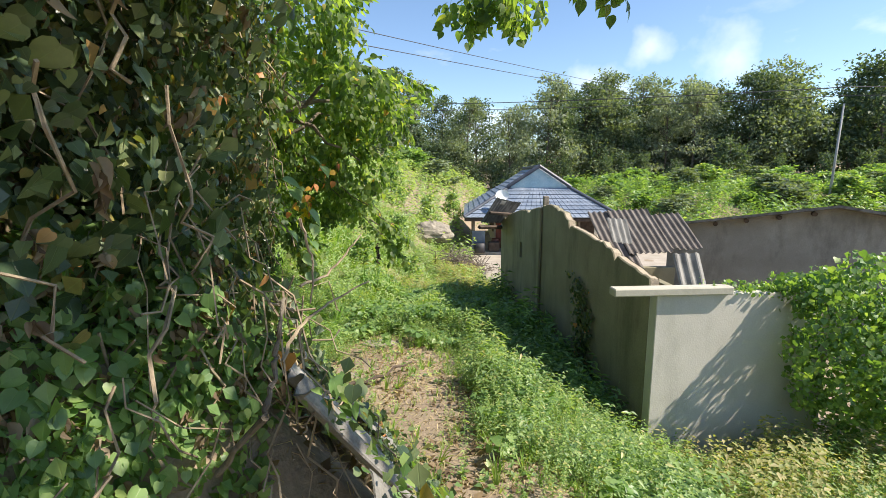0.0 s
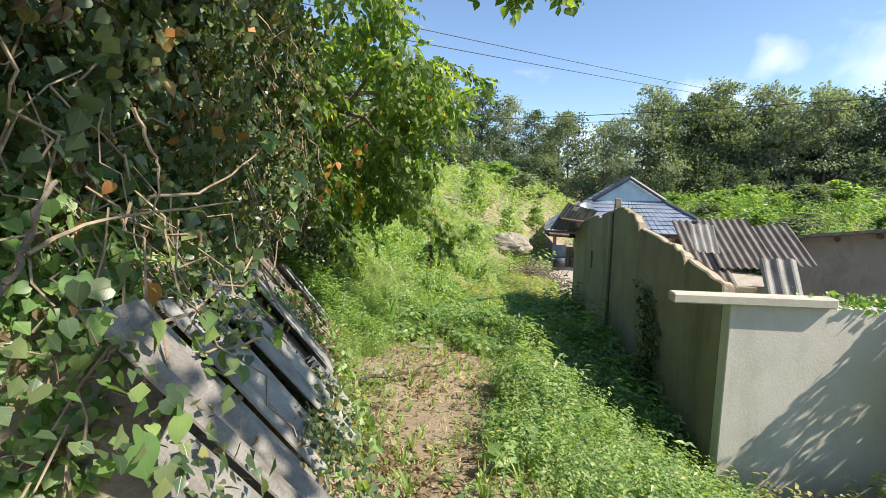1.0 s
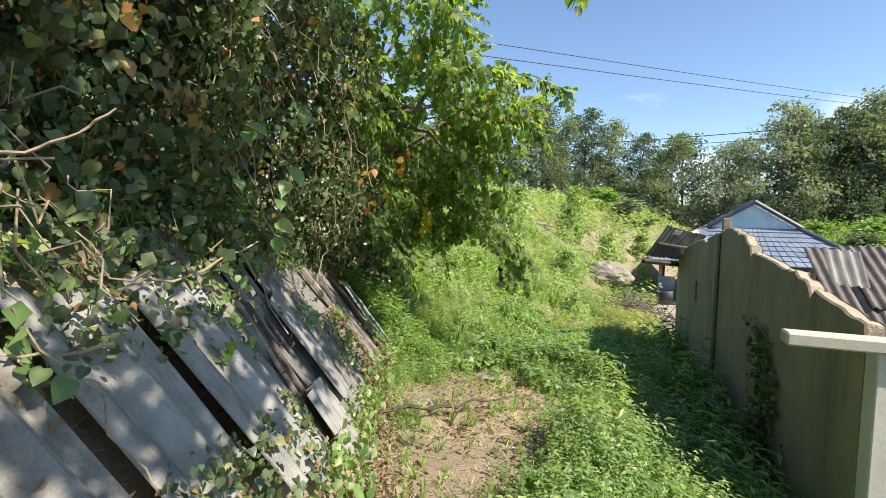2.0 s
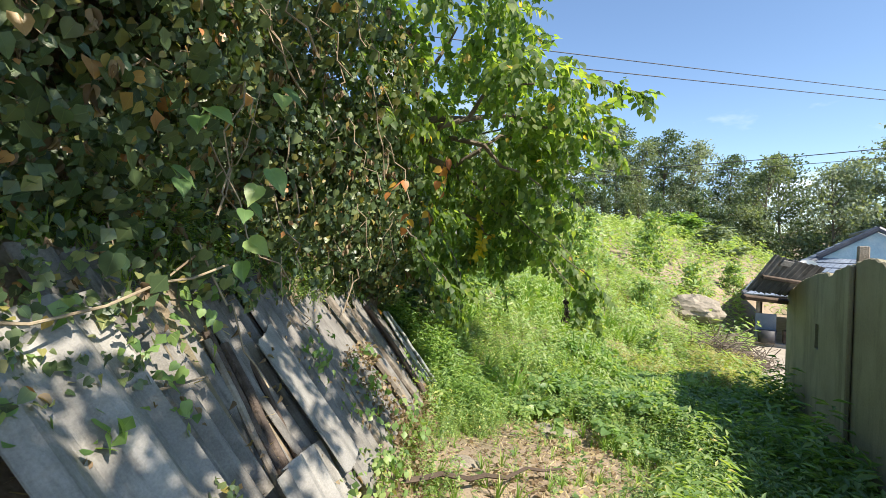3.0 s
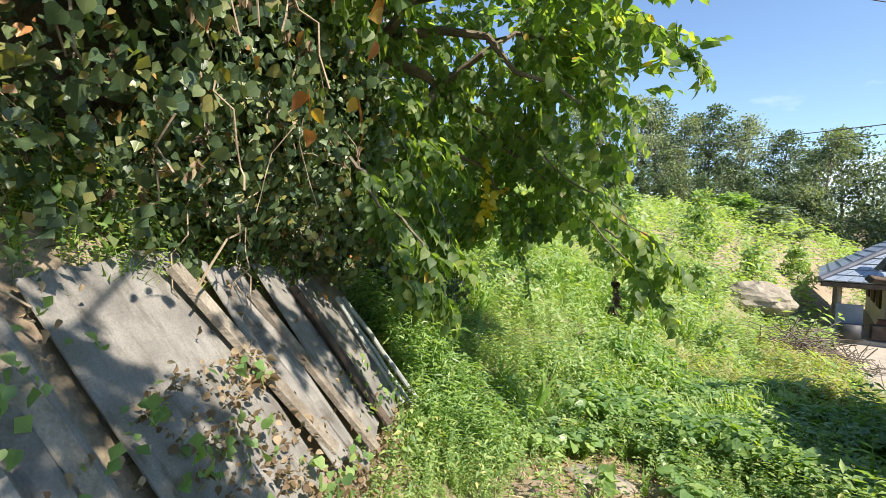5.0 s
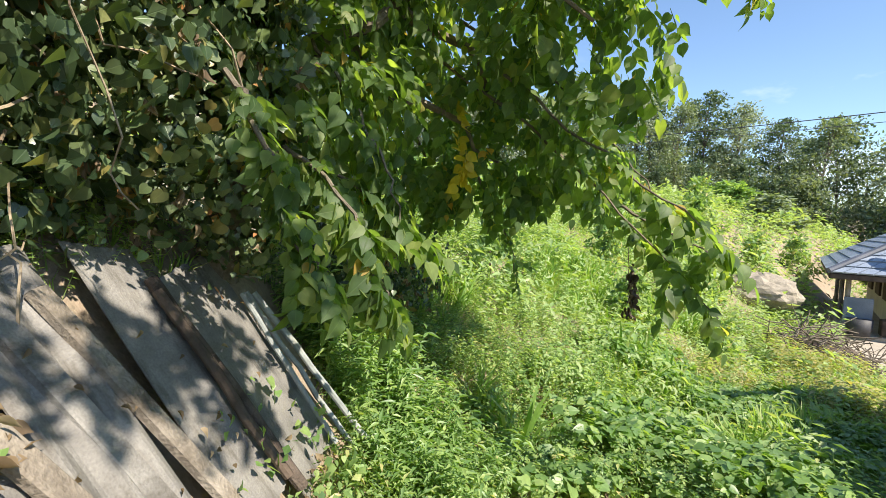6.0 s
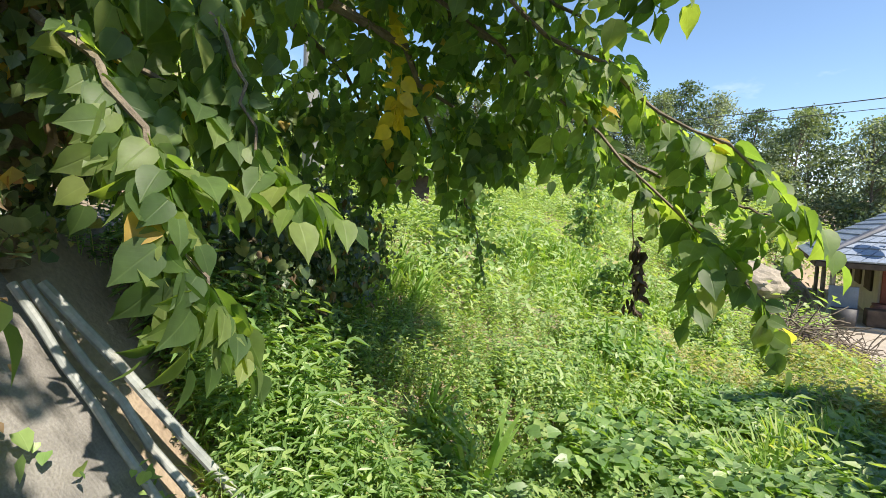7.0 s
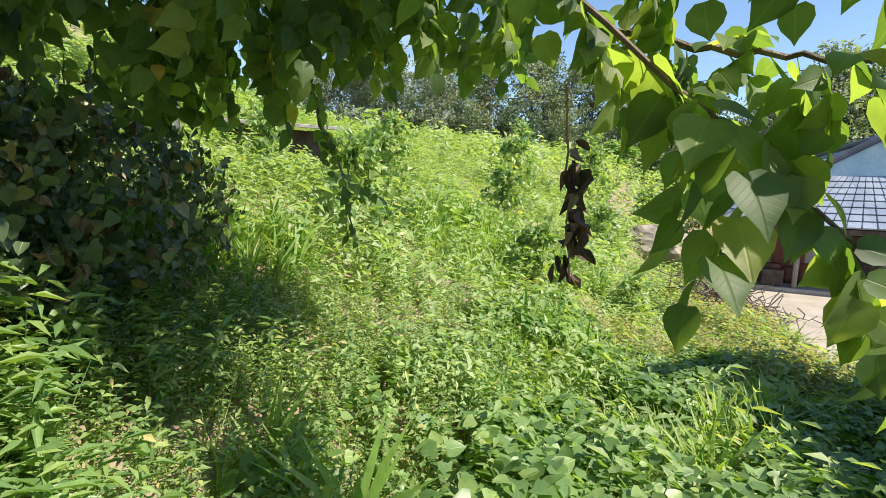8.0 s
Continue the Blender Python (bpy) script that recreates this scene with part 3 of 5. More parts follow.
part("gable_wall", gw, M_barn, barn, "grey plastered gable wall in shade")
for p, q in ((hi[0], hi[1]), (hi[2], hi[1])):
    out = (p - q).normalized()
    rb = bmesh.new()
    p2 = p + out * 0.3
    cs = []
    for t in (-0.28, 4.5):
        for h in (0.02, 0.075):
            dip = Vector((0, 0, h - 0.14 * max(t, 0)))
            cs += [rb.verts.new(p2 + back_dir * t + dip), rb.verts.new(q + back_dir * t + dip)]
    for f4 in ((0, 1, 3, 2), (4, 6, 7, 5), (0, 4, 5, 1), (2, 3, 7, 6), (0, 2, 6, 4), (1, 5, 7, 3)):
        rb.faces.new([cs[k] for k in f4])
    bmesh.ops.recalc_face_normals(rb, faces=rb.faces)
    part("roof_slope", rb, M_slate, barn, "weathered slate roof edge")
for k in range(5):
    f_ = 0.12 + 0.19 * k
    m_ = hi[0].lerp(hi[1], f_) + Vector((0, 0, -0.07))
    part("purlin_end", tube([m_ - back_dir * 0.16, m_ + back_dir * 0.3], 0.05, 7), M_darkwood, barn)

# ---- the leaning sheets on the bank ----
PL_C = Vector((-1.52, 4.005, 0.09))
PL_N = Vector((0.687, 0.444, 0.575)).normalized()
PL_UP = (Vector((0, 0, 1)) - PL_N * PL_N.z).normalized()
PL_LAT = PL_UP.cross(PL_N).normalized()
LAT0 = PL_LAT.dot(PL_C)


def on_bank(lat, z, off=0.0):
    """The point of the leaning plane at a lateral mark and a height, off metres proud of it."""
    p = PL_C + PL_LAT * (lat - LAT0)
    return p + PL_UP * ((z - p.z) / PL_UP.z) + PL_N * off


SHEETS = [  # lateral from, to, bottom z, top z, proud, flat, material, skew, pitch, depth
    (0.90, 1.16, 0.18, 0.84, 0.02, False, M_slate, -0.10, 0.20, 0.020),
    (1.20, 1.52, 0.14, 0.98, 0.06, False, M_slate_dusty, -0.11, 0.16, 0.026),
    (1.62, 2.03, 0.05, 0.90, 0.05, False, M_slate_pale, -0.05, 0.20, 0.020),
    (2.06, 2.58, -0.16, 0.95, 0.10, False, M_slate_pale, -0.04, 0.26, 0.030),
    (2.46, 2.84, -0.28, 1.10, 0.02, False, M_slate, -0.12, 0.105, 0.024),
    (2.84, 3.24, -0.30, 1.08, -0.05, False, M_slate, -0.12, 0.13, 0.02),
    (3.42, 3.70, -0.28, 0.66, 0.07, True, M_slate_pale, -0.09, 0.13, 0.0),
    (3.30, 3.72, -0.40, 1.02, -0.02, False, M_slate, -0.04, 0.105, 0.020),
    (3.66, 4.22, -0.40, 0.98, 0.02, False, M_slate, 0.00, 0.105, 0.020),
    (4.36, 5.20, -0.52, 0.75, 0.00, True, M_slate_dusty, 0.09, 0.13, 0.0),
    (5.26, 5.60, -0.55, 0.60, 0.03, False, M_slate_dusty, 0.09, 0.13, 0.012),
    (5.74, 6.06, -0.60, 0.58, 0.03, True, M_slate_dusty, 0.04, 0.13, 0.0),
    (6.14, 6.66, -0.68, 0.52, 0.02, True, M_slate, 0.02, 0.13, 0.0),
]
for k, (a, b, z0, z1, off, flat, mt, skew, pitch, deep) in enumerate(SHEETS):
    o = on_bank(a, z0, off)
    along = PL_UP + PL_LAT * -skew * 2
    ln = (z1 - z0) / PL_UP.z
    sheet("leaning_sheet", corrugated(b - a, ln, ragged=0.20, seed=20 + k, flat=flat, pitch=pitch, depth=deep), mt, frame_at(o, PL_LAT, along), "grey weathered slate sheet leaning on the bank", "leaning sheets")
# the broken piece lying over the foot
sheet("sheet_fragment", corrugated(0.62, 0.55, ragged=0.10, seed=44, pitch=0.2, depth=0.03), M_slate_pale, frame_at(on_bank(2.78, -0.28, 0.10), PL_LAT + Vector((0, 0, -0.25)), PL_UP), "pale broken sheet piece at the foot of the bank")


def bank_bar(name, lat0, z0, lat1, z1, wid, off, mat, label, cat, round_=False):
    p, q = on_bank(lat0, z0, off), on_bank(lat1, z1, off)
    if round_:
        bm = tube(wander(p, q, 6, wid * 0.25, 0, int(lat0 * 100)), wid / 2, 8)
    else:
        d = (q - p)
        bm = box((0, 0, 0), (wid, d.length, wid * 0.6), 0.006, None, frame_at(p, d.cross(PL_N) * -1, d))
    return tagged(link_mesh(name, bm, mat), label, cat)


for k, (l0, z0, l1, z1, wd, off, mt, lb) in enumerate([
    (2.98, -.16, 3.20, .62, .035, -.02, M_timber, "split grey lath leaning between sheets"),
    (3.04, -.20, 3.24, .66, .045, -.02, M_rot, "rotten dark brown pole leaning between sheets"),
    (3.11, -.12, 3.30, .58, .050, -.02, M_rot, "rotten dark brown pole leaning between sheets"),
    (3.24, -.22, 3.44, .52, .030, -.02, M_darkwood, "dark lath leaning between sheets")]):
    bank_bar("pole", l0, z0, l1, z1, wd, off, mt, lb, "pole", True)
bank_bar("timber_post", 4.27, -0.38, 4.16, 0.58, 0.085, 0.05, M_timber, "squared grey post leaning on the bank", "post")
bank_bar("timber_post", 5.36, -0.40, 5.05, 0.58, 0.075, 0.08, M_timber, "mossy squared post leaning on the bank", "post")
bank_bar("board", 5.60, -0.60, 5.40, 0.44, 0.085, 0.05, M_slate_dusty, "grey narrow board leaning on the bank", "board")
bank_bar("timber_post", 5.80, -0.60, 5.56, 0.40, 0.07, 0.07, M_timber, "grey squared post leaning on the bank", "post")
bank_bar("timber_post", 6.10, -0.60, 6.02, 0.36, 0.06, 0.07, M_rot, "rotten dark post leaning on the bank", "post", True)
bank_bar("timber_post", 6.03, -0.52, 5.98, 0.30, 0.045, 0.09, M_darkwood, "rotten dark post leaning on the bank", "post", True)
bank_bar("pipe", 6.56, -0.62, 6.60, 0.20, 0.030, 0.08, M_pvc, "pale plastic pipe leaning at the end of the sheets", "pipe", True)
bank_bar("pipe", 6.70, -0.70, 6.65, 0.20, 0.032, 0.08, M_pvc, "pale plastic pipe leaning at the end of the sheets", "pipe", True)
bank_bar("pipe", 6.86, -0.74, 6.68, 0.18, 0.040, 0.10, M_pvc, "pale plastic pipe leaning at the end of the sheets", "pipe", True)

# ---- the hut behind the vines ----
hut = thing("mud_hut", "dark mud-walled hut smothered in vines", "hut")
hw = Matrix.Translation((-1.55, 0.2, 0)) @ Matrix.Rotation(radians(21), 4, "Z")
part("wall", box((-0.18, -2.2, 0.2), (0, 5.6, 2.55), 0.02, None, hw), M_mudwall, hut)
part("wall", box((-3.2, 5.42, 0.2), (-0.185, 5.6, 2.55), 0.02, None, hw), M_mudwall, hut)
part("roof", box((-3.4, -2.5, 2.62), (0.32, 5.95, 2.72), 0.01, None, hw @ Matrix.Rotation(radians(8), 4, "Y")), M_slate_brown, hut)
for i in range(9):
    part("rafter", tube([hw @ Vector((-0.6, -1.9 + i * 0.92, 2.62)), hw @ Vector((0.25, -1.9 + i * 0.92, 2.50))], 0.05, 7), M_darkwood, hut)

# ---- the farmhouse ----
def farmhouse():
    H = thing("farmhouse", "low farmhouse with a blue tiled hip-and-gable roof", "house")
    m = Matrix.Translation((0.95, 20.6, 0)) @ Matrix.Rotation(radians(-3.0), 4, "Z")
    W, D, ze, zg, zp, zy = 7.1, 9.2, -0.30, 1.02, 1.92, -2.12
    gx0, gx1, gy = 2.15, 4.95, 1.45
    # roof slopes, ribbed with rows of tiles

    def slope(quad, rows, cols):
        """A tiled slope: bilinear patch a b (eave) d c (top), each tile a raised plate."""
        a, b, c, d = [Vector(q) for q in quad]
        n = (b - a).cross(d - a).normalized()
        bm = bmesh.new()
        for j in range(rows):
            for i in range(cols):
                def pt(u, v, h):
                    return m @ (a.lerp(b, u).lerp(d.lerp(c, u), v) + n * h)
                u0, u1, v0, v1 = i / cols, (i + 1) / cols, j / rows, (j + 1) / rows
                e, g = 0.07 / cols, 0.05 / rows
                lowf = [pt(u0, v0, 0.0), pt(u1, v0, 0.0), pt(u1, v1, 0.0), pt(u0, v1, 0.0)]
                up = [pt(u0 + e, v0, 0.05), pt(u1 - e, v0, 0.05), pt(u1 - e, v1 - g, 0.02), pt(u0 + e, v1 - g, 0.02)]
                L = [bm.verts.new(p) for p in lowf]
                U = [bm.verts.new(p) for p in up]
                bm.faces.new(U)
                for k in range(4):
                    bm.faces.new((L[k], L[(k + 1) % 4], U[(k + 1) % 4], U[k]))
        return bm
    part("roof_slope", slope([(0, 0, ze), (W, 0, ze), (gx1, gy, zg), (gx0, gy, zg)], 8, 24), M_tile, H, "blue tiled hip slope")
    mid = (gx0 + gx1) / 2
    part("roof_slope", slope([(0, D, ze), (0, 0, ze), (gx0, gy, zg), (gx0, D - gy, zg)], 8, 30), M_tile, H)
    part("roof_slope", slope([(gx0, D - gy, zg), (gx0, gy, zg), (mid, gy, zp), (mid, D - gy, zp)], 5, 24), M_tile, H)
    part("roof_slope", slope([(W, 0, ze), (W, D, ze), (gx1, D - gy, zg), (gx1, gy, zg)], 8, 30), M_tile, H)
    part("roof_slope", slope([(gx1, gy, zg), (gx1, D - gy, zg), (mid, D - gy, zp), (mid, gy, zp)], 5, 24), M_tile, H)
    part("roof_slope", slope([(W, D, ze), (0, D, ze), (gx0, D - gy, zg), (gx1, D - gy, zg)], 6, 20), M_tile, H)
    bm = bmesh.new()
    vs = [bm.verts.new(m @ Vector(p)) for p in ((gx0, gy - .02, zg), (gx1, gy - .02, zg), (mid, gy - .02, zp))]
    vb = [bm.verts.new(m @ Vector(p)) for p in ((gx0, gy + .1, zg), (gx1, gy + .1, zg), (mid, gy + .1, zp))]
    bm.faces.new(vs)
    bm.faces.new(vb[::-1])
    for i in range(3):
        bm.faces.new((vs[i], vb[i], vb[(i + 1) % 3], vs[(i + 1) % 3]))
    part("gable_board", bm, M_gablet, H, "pale blue gable board with white streaks")
    for p, q in (((gx0 - .1, gy - .1, zg), (mid, gy - .1, zp + .08)), ((gx1 + .1, gy - .1, zg), (mid, gy - .1, zp + .08)), ((0, 0, ze), (gx0, gy, zg)), ((W, 0, ze), (gx1, gy, zg)), ((mid, gy - .1, zp + .06), (mid, D - gy, zp + .06))):
        part("ridge_tiles", tube([m @ Vector(p) + Vector((0, 0, .05)), m @ Vector(q) + Vector((0, 0, .05))], 0.085, 8), M_ridge, H)
    part("eave_board", box((0.05, 0.02, ze - .16), (W - .05, 0.09, ze - .02), 0.01, None, m), M_darkwood, H)
    part("eave_board", box((0.02, 0.1, ze - .16), (0.09, D - .05, ze - .02), 0.01, None, m), M_darkwood, H)
    part("soffit", box((0.1, 0.1, ze - .06), (W - .1, D - .1, ze - .03), 0, None, m), M_darkwood, H)
    part("plinth", box((0.35, 0.35, zy - .3), (W - .35, D - .4, zy + .18), 0.02, None, m), M_yard, H)
    part("wall", box((1.5, 1.6, zy + .185), (W - .6, D - .6, ze - .065), 0.01, None, m), M_housewall, H)
    for x0, x1, mt in ((1.55, 2.3, M_redboard), (2.9, 3.9, M_darkwood), (4.2, 5.2, M_redboard), (5.5, 6.3, M_darkwood)):
        part("door", box((x0, 1.52, zy + .2), (x1, 1.598, ze - .25), 0.01, None, m), mt, H)
    for y0 in (2.4, 4.4, 6.6):
        part("window", box((1.44, y0, zy + .9), (1.498, y0 + 1.1, ze - .3), 0.01, None, m), M_darkwood, H)
    for x, y in ((0.45, 0.45), (1.9, 0.45), (3.6, 0.45), (5.3, 0.45), (W - .45, 0.45), (0.45, 3.0), (0.45, 5.5)):
        part("column", tube([m @ Vector((x, y, zy + .18)), m @ Vector((x, y, ze - .06))], 0.06, 8), M_timber, H)


farmhouse()
yd = bmesh.new()
box((1.2, 14.6, -2.30), (13.0, 22.0, -2.06), 0.03, yd)
tagged(link_mesh("yard", yd, M_yard), "pale concrete farmyard with sandy patches", "yard", kind="structure")


# ---- woodland ----
def crown_arrays(n, size, blobs, r, sprays=26):
    """Leaves in many small sprays inside a crown of several lobes."""
    k = sprays * len(blobs)
    lob = np.repeat(np.arange(len(blobs)), sprays)
    c = np.array([b[:3] for b in blobs])[lob]
    rad = np.array([b[3:] for b in blobs])[lob]
    hub_dir = unit(k, r)
    hub = c + hub_dir * rad * r.uniform(0.25, 1.15, k)[:, None]
    w = r.integers(0, k, n)
    P = hub[w] + r.normal(0, 1, (n, 3)) * rad[w] * np.array([0.26, 0.26, 0.17])
    dd = hub_dir[w] * 0.6 + unit(n, r) * 0.8 - np.array([0, 0, 0.3])
    return spread(lance(0.30), P, rot_from(dd, unit(n, r)), r.uniform(0.5, 1.4, n) * size)


def forest_tree(seed, height, lobes, n, size, mat, label):
    """A tall tree with a bare lower trunk and open, feathery tiers."""
    r = np.random.default_rng(seed)
    T = thing("tree", label, "tree", "woodland trees")
    lean = r.uniform(-0.7, 0.7, 2)
    blobs = []
    bm = tube([(0, 0, -0.6), (lean[0] * .3, lean[1] * .3, height * .4), (lean[0], lean[1], height * .9)], [height * .013, height * .009, height * .003], 6)
    for k in range(lobes):
        f = 0.10 + 0.88 * ((k + 0.5) / lobes) ** 0.85
        a = r.uniform(0, math.tau)
        out = height * (0.27 * (1 - f) + 0.07) * r.uniform(0.4, 1.25)
        c = (lean[0] * f + out * math.cos(a), lean[1] * f + out * math.sin(a), height * f)
        rr = height * r.uniform(0.06, 0.12) * (1.15 - 0.35 * f)
        blobs.append((*c, rr * 1.25, rr * 1.25, rr * 0.7))
        tube([(lean[0] * f * .8, lean[1] * f * .8, height * f * .78), c], [height * .004, height * .0012], 5, bm)
    part("trunk", bm, M_bark, T)
    v, f, uv = crown_arrays(n, size, blobs, r)
    raw_mesh("crown", v, f, [mat], parent=T)
    return T


def bush_tree(seed, height, n, size, mat, label):
    """A dense rounded crown down to the ground, with an uneven outline."""
    r = np.random.default_rng(seed)
    T = thing("tree", label, "tree", "woodland trees")
    blobs = []
    for k in range(20):
        a, f = r.uniform(0, math.tau), r.uniform(0.08, 0.92)
        out = height * 0.30 * (1.1 - f) * r.uniform(.5, 1.2)
        rr = height * r.uniform(0.09, 0.17)
        blobs.append((out * math.cos(a), out * math.sin(a), height * f, rr, rr, rr * 0.8))
    part("trunk", tube([(0, 0, -0.5), (0.1, 0, height * .8)], [height * .022, height * .006], 6), M_bark, T)
    v, f, uv = crown_arrays(n, size, blobs, r, 18)
    raw_mesh("crown", v, f, [mat], parent=T)
    return T


kinds = [forest_tree(100 + i, 13.0, 34, 5200, 0.33, (L_wood, L_pale_haze, L_pale_haze, L_mix, L_pale_haze)[i], "tall feathery grey-green woodland tree") for i in range(5)]
kinds += [bush_tree(200 + i, 12.0, 5400, 0.34, (L_wood, L_wood, L_mix)[i], "dense dark green woodland tree") for i in range(3)]
kinds.append(bush_tree(206, 4.0, 1700, 0.22, L_wood, "low dark green thicket at the edge of the wood"))
r = np.random.default_rng(11)
spots = []
for i in range(34):                       # the pale row behind the fields
    x = -46 + i * 2.4 + r.uniform(-.9, .9)
    spots.append((x, 52 + r.uniform(-3, 4) + 0.02 * abs(x), r.uniform(0.68, 1.0), int(r.integers(0, 5))))
for i in range(28):                       # the darker hill wood on the right
    x = 15 + i * 1.6 + r.uniform(-1, 1)
    spots.append((x, 56 - 0.32 * (x - 14) + r.uniform(-2, 8), r.uniform(0.78, 1.08) * (0.74 + 0.30 * min(1, max(0, x - 12) / 14)), 5 + int(r.integers(0, 3))))
for i in range(20):                       # a second row that closes the wood
    x = -50 + i * 5.6 + r.uniform(-1, 1)
    spots.append((x, 64 + r.uniform(-3, 4), r.uniform(0.6, 0.8) * (1.0 if x < 15 else 1.3), 5 + int(r.integers(0, 3))))
for i in range(34):                       # the undergrowth along the wood's edge
    x = -44 + i * 2.6 + r.uniform(-1, 1)
    spots.append((x, 48.5 - 0.30 * max(0, x - 14) + r.uniform(-2, 2), r.uniform(0.7, 1.3), 8))
used = set()
for x, y, s, k in spots:
    mm = Matrix.Translation((x, y, float(land(x, y)) - 0.3)) @ Matrix.Rotation(r.uniform(0, 6.28), 4, "Z") @ Matrix.Scale(s, 4)
    if k not in used:
        used.add(k)
        kinds[k].matrix_world = mm
        continue
    ob = copy_thing(kinds[k], mm)
    ob.scale = (s, s, s)

# ---- ground cover ----
def herb(seed, n=9, h=1.0, size=0.30, w=0.2):
    """An upright weed, 1 high: a thin stem with leaves in turns."""
    r = np.random.default_rng(seed)
    sets = []
    sv = np.array([(-.008, 0, 0), (.008, 0, 0), (0, 0.0, h)])
    sets.append((sv, np.array([(0, 1, 2)]), sv * 0))
    f = np.linspace(0.15, 1.0, n)
    a = np.arange(n) * 2.4 + r.uniform(0, .5, n)
    P = np.stack([0 * f, 0 * f, f * h], 1)
    d = np.stack([np.cos(a), np.sin(a), r.uniform(-.25, .55, n)], 1)
    sets.append(spread(lance(w, 0.05, 0.25), P, rot_from(d, np.tile([0, 0, 1.0], (n, 1)) + 0.2 * unit(n, r)), size * r.uniform(.6, 1.1, n)))
    return join(*sets)


def tuft(seed, n=9):
    """A grass tuft, 1 high, of bent blades."""
    r = np.random.default_rng(seed)
    V, F, o = [], [], 0
    for i in range(n):
        a, ln, w = r.uniform(0, math.tau), r.uniform(.6, 1.1), .022
        c, s = math.cos(a), math.sin(a)
        out = r.uniform(.15, .6)
        V += [(-s * w, c * w, 0), (s * w, -c * w, 0), (c * out * .4 - s * w, s * out * .4 + c * w, ln * .6), (c * out * .4 + s * w, s * out * .4 - c * w, ln * .6), (c * out, s * out, ln * .85)]
        F += [(o, o + 1, o + 2), (o + 1, o + 3, o + 2), (o + 2, o + 3, o + 4)]
        o += 5
    return np.array(V), np.array(F), np.array(V) * 0


def cover(seed, n=5):
    """Broad ground-cover leaves on short stalks."""
    r = np.random.default_rng(seed)
    a = r.uniform(0, math.tau, n)
    P = np.stack([.5 * np.cos(a) * r.uniform(.2, 1, n), .5 * np.sin(a) * r.uniform(.2, 1, n), r.uniform(.5, 1, n)], 1)
    d = np.stack([np.cos(a), np.sin(a), r.uniform(-.5, .1, n)], 1)
    return spread(small_heart(.10, .12), P, rot_from(d, np.tile([0, 0, 1.0], (n, 1)) + .35 * unit(n, r)), r.uniform(.5, .85, n))


def path_x(y):
    return np.interp(y, [-3, 0, 3, 6, 7.6, 9], [0.3, 0.25, -0.15, -0.72, -1.02, -1.2])


def bareness(x, y):
    """1 on the trodden path, 0 in the weeds."""
    w = np.interp(y, [-3, 2, 4, 6, 7.3, 7.8, 8.1], [1.05, 1.02, 0.98, 0.92, 0.85, 0.5, 0.0])
    n = 0.25 * np.sin(3.1 * x + 1.7 * y) * np.sin(2.3 * y - 1.1 * x)
    return 1 - smooth((np.abs(x - path_x(y)) / np.maximum(w, .01) - 0.55 + n) / 0.6)


def inside_ruin(x, y):
    return (y > 4.6) & (y < 11.95) & (x > 2.30 + (y - 4.73) * -0.104 - 0.05) & (x < 6.4)


def in_sheets(x, y):
    b = np.interp(y, BASE_Y, BASE_X) - x
    return (y > 1.2) & (y < 6.55) & (b > -0.02) & (b < 0.9)


def in_yard(x, y):
    return (y > 14.3) & (y < 31.5) & (x > 1.1 + 0.25 * np.sin(y)) & (x < 13.2 - 0.5 * np.clip(y - 22, 0, 9))


def scatter(name, protos, n, xr, yr, hr, mat, keep, label, seed, sink=0.02, tilt=0.25, wid=None, patch=None):
    r = np.random.default_rng(seed)
    x, y = r.uniform(*xr, n), r.uniform(*yr, n)
    k = r.uniform(0, 1, n) < keep(x, y)
    if patch:
        f, lo = patch
        k &= (np.sin(f * x + seed) * np.sin(f * 1.3 * y + 2 * seed) + 0.5 * np.sin(2.3 * f * x - f * y)) > lo
    x, y = x[k], y[k]
    P = np.stack([x, y, land(x, y) - sink], 1)
    S = r.uniform(*hr, len(x)) * (.72 + .4 * (.5 + .5 * np.sin(2.1 * x + seed) * np.sin(1.7 * y - seed)) + .3 * np.sin(1.9 * x - 1.1 * y + 2 * np.sin(.8 * y)) * np.sin(1.3 * y + x + 2 * np.sin(.9 * x)) + .12 * r.normal(0, 1, len(x)))
    which = r.integers(0, len(protos), len(x))
    sets = []
    for j, p in enumerate(protos):
        q = which == j
        if q.any():
            sets.append(spread(p, P[q], yaw_frames(int(q.sum()), tilt, r), S[q]))
    v, f, uv = join(*sets)
    return tagged(raw_mesh(name, v, f, [mat], uv=uv), label, "weeds", kind="stuff")


def weeds_keep(x, y):
    return (1 - 0.97 * bareness(x, y)) * ~inside_ruin(x, y) * ~in_sheets(x, y) * ~in_yard(x, y)


def rosette(seed, n=6):
    """A seedling: a few small leaves close to the ground."""
    r = np.random.default_rng(seed)
    a = np.arange(n) * 2.4 + r.uniform(0, .6, n)
    P = np.stack([.1 * np.cos(a), .1 * np.sin(a), r.uniform(.1, .6, n)], 1)
    d = np.stack([np.cos(a), np.sin(a), r.uniform(-.2, .5, n)], 1)
    return spread(lance(.34, .05, .15), P, rot_from(d, np.tile([0, 0, 1.0], (n, 1)) + .3 * unit(n, r)), r.uniform(.5, 1.0, n))


def hop_zone(x, y):
    """1 where the creeping cover smothers the weeds, beyond the path."""
    return smooth((x + 1.9 + .12 * (y - 8)) / .7) * smooth((y - 7.6) / .9) * (1 - smooth((y - 12.5) / 2.0))


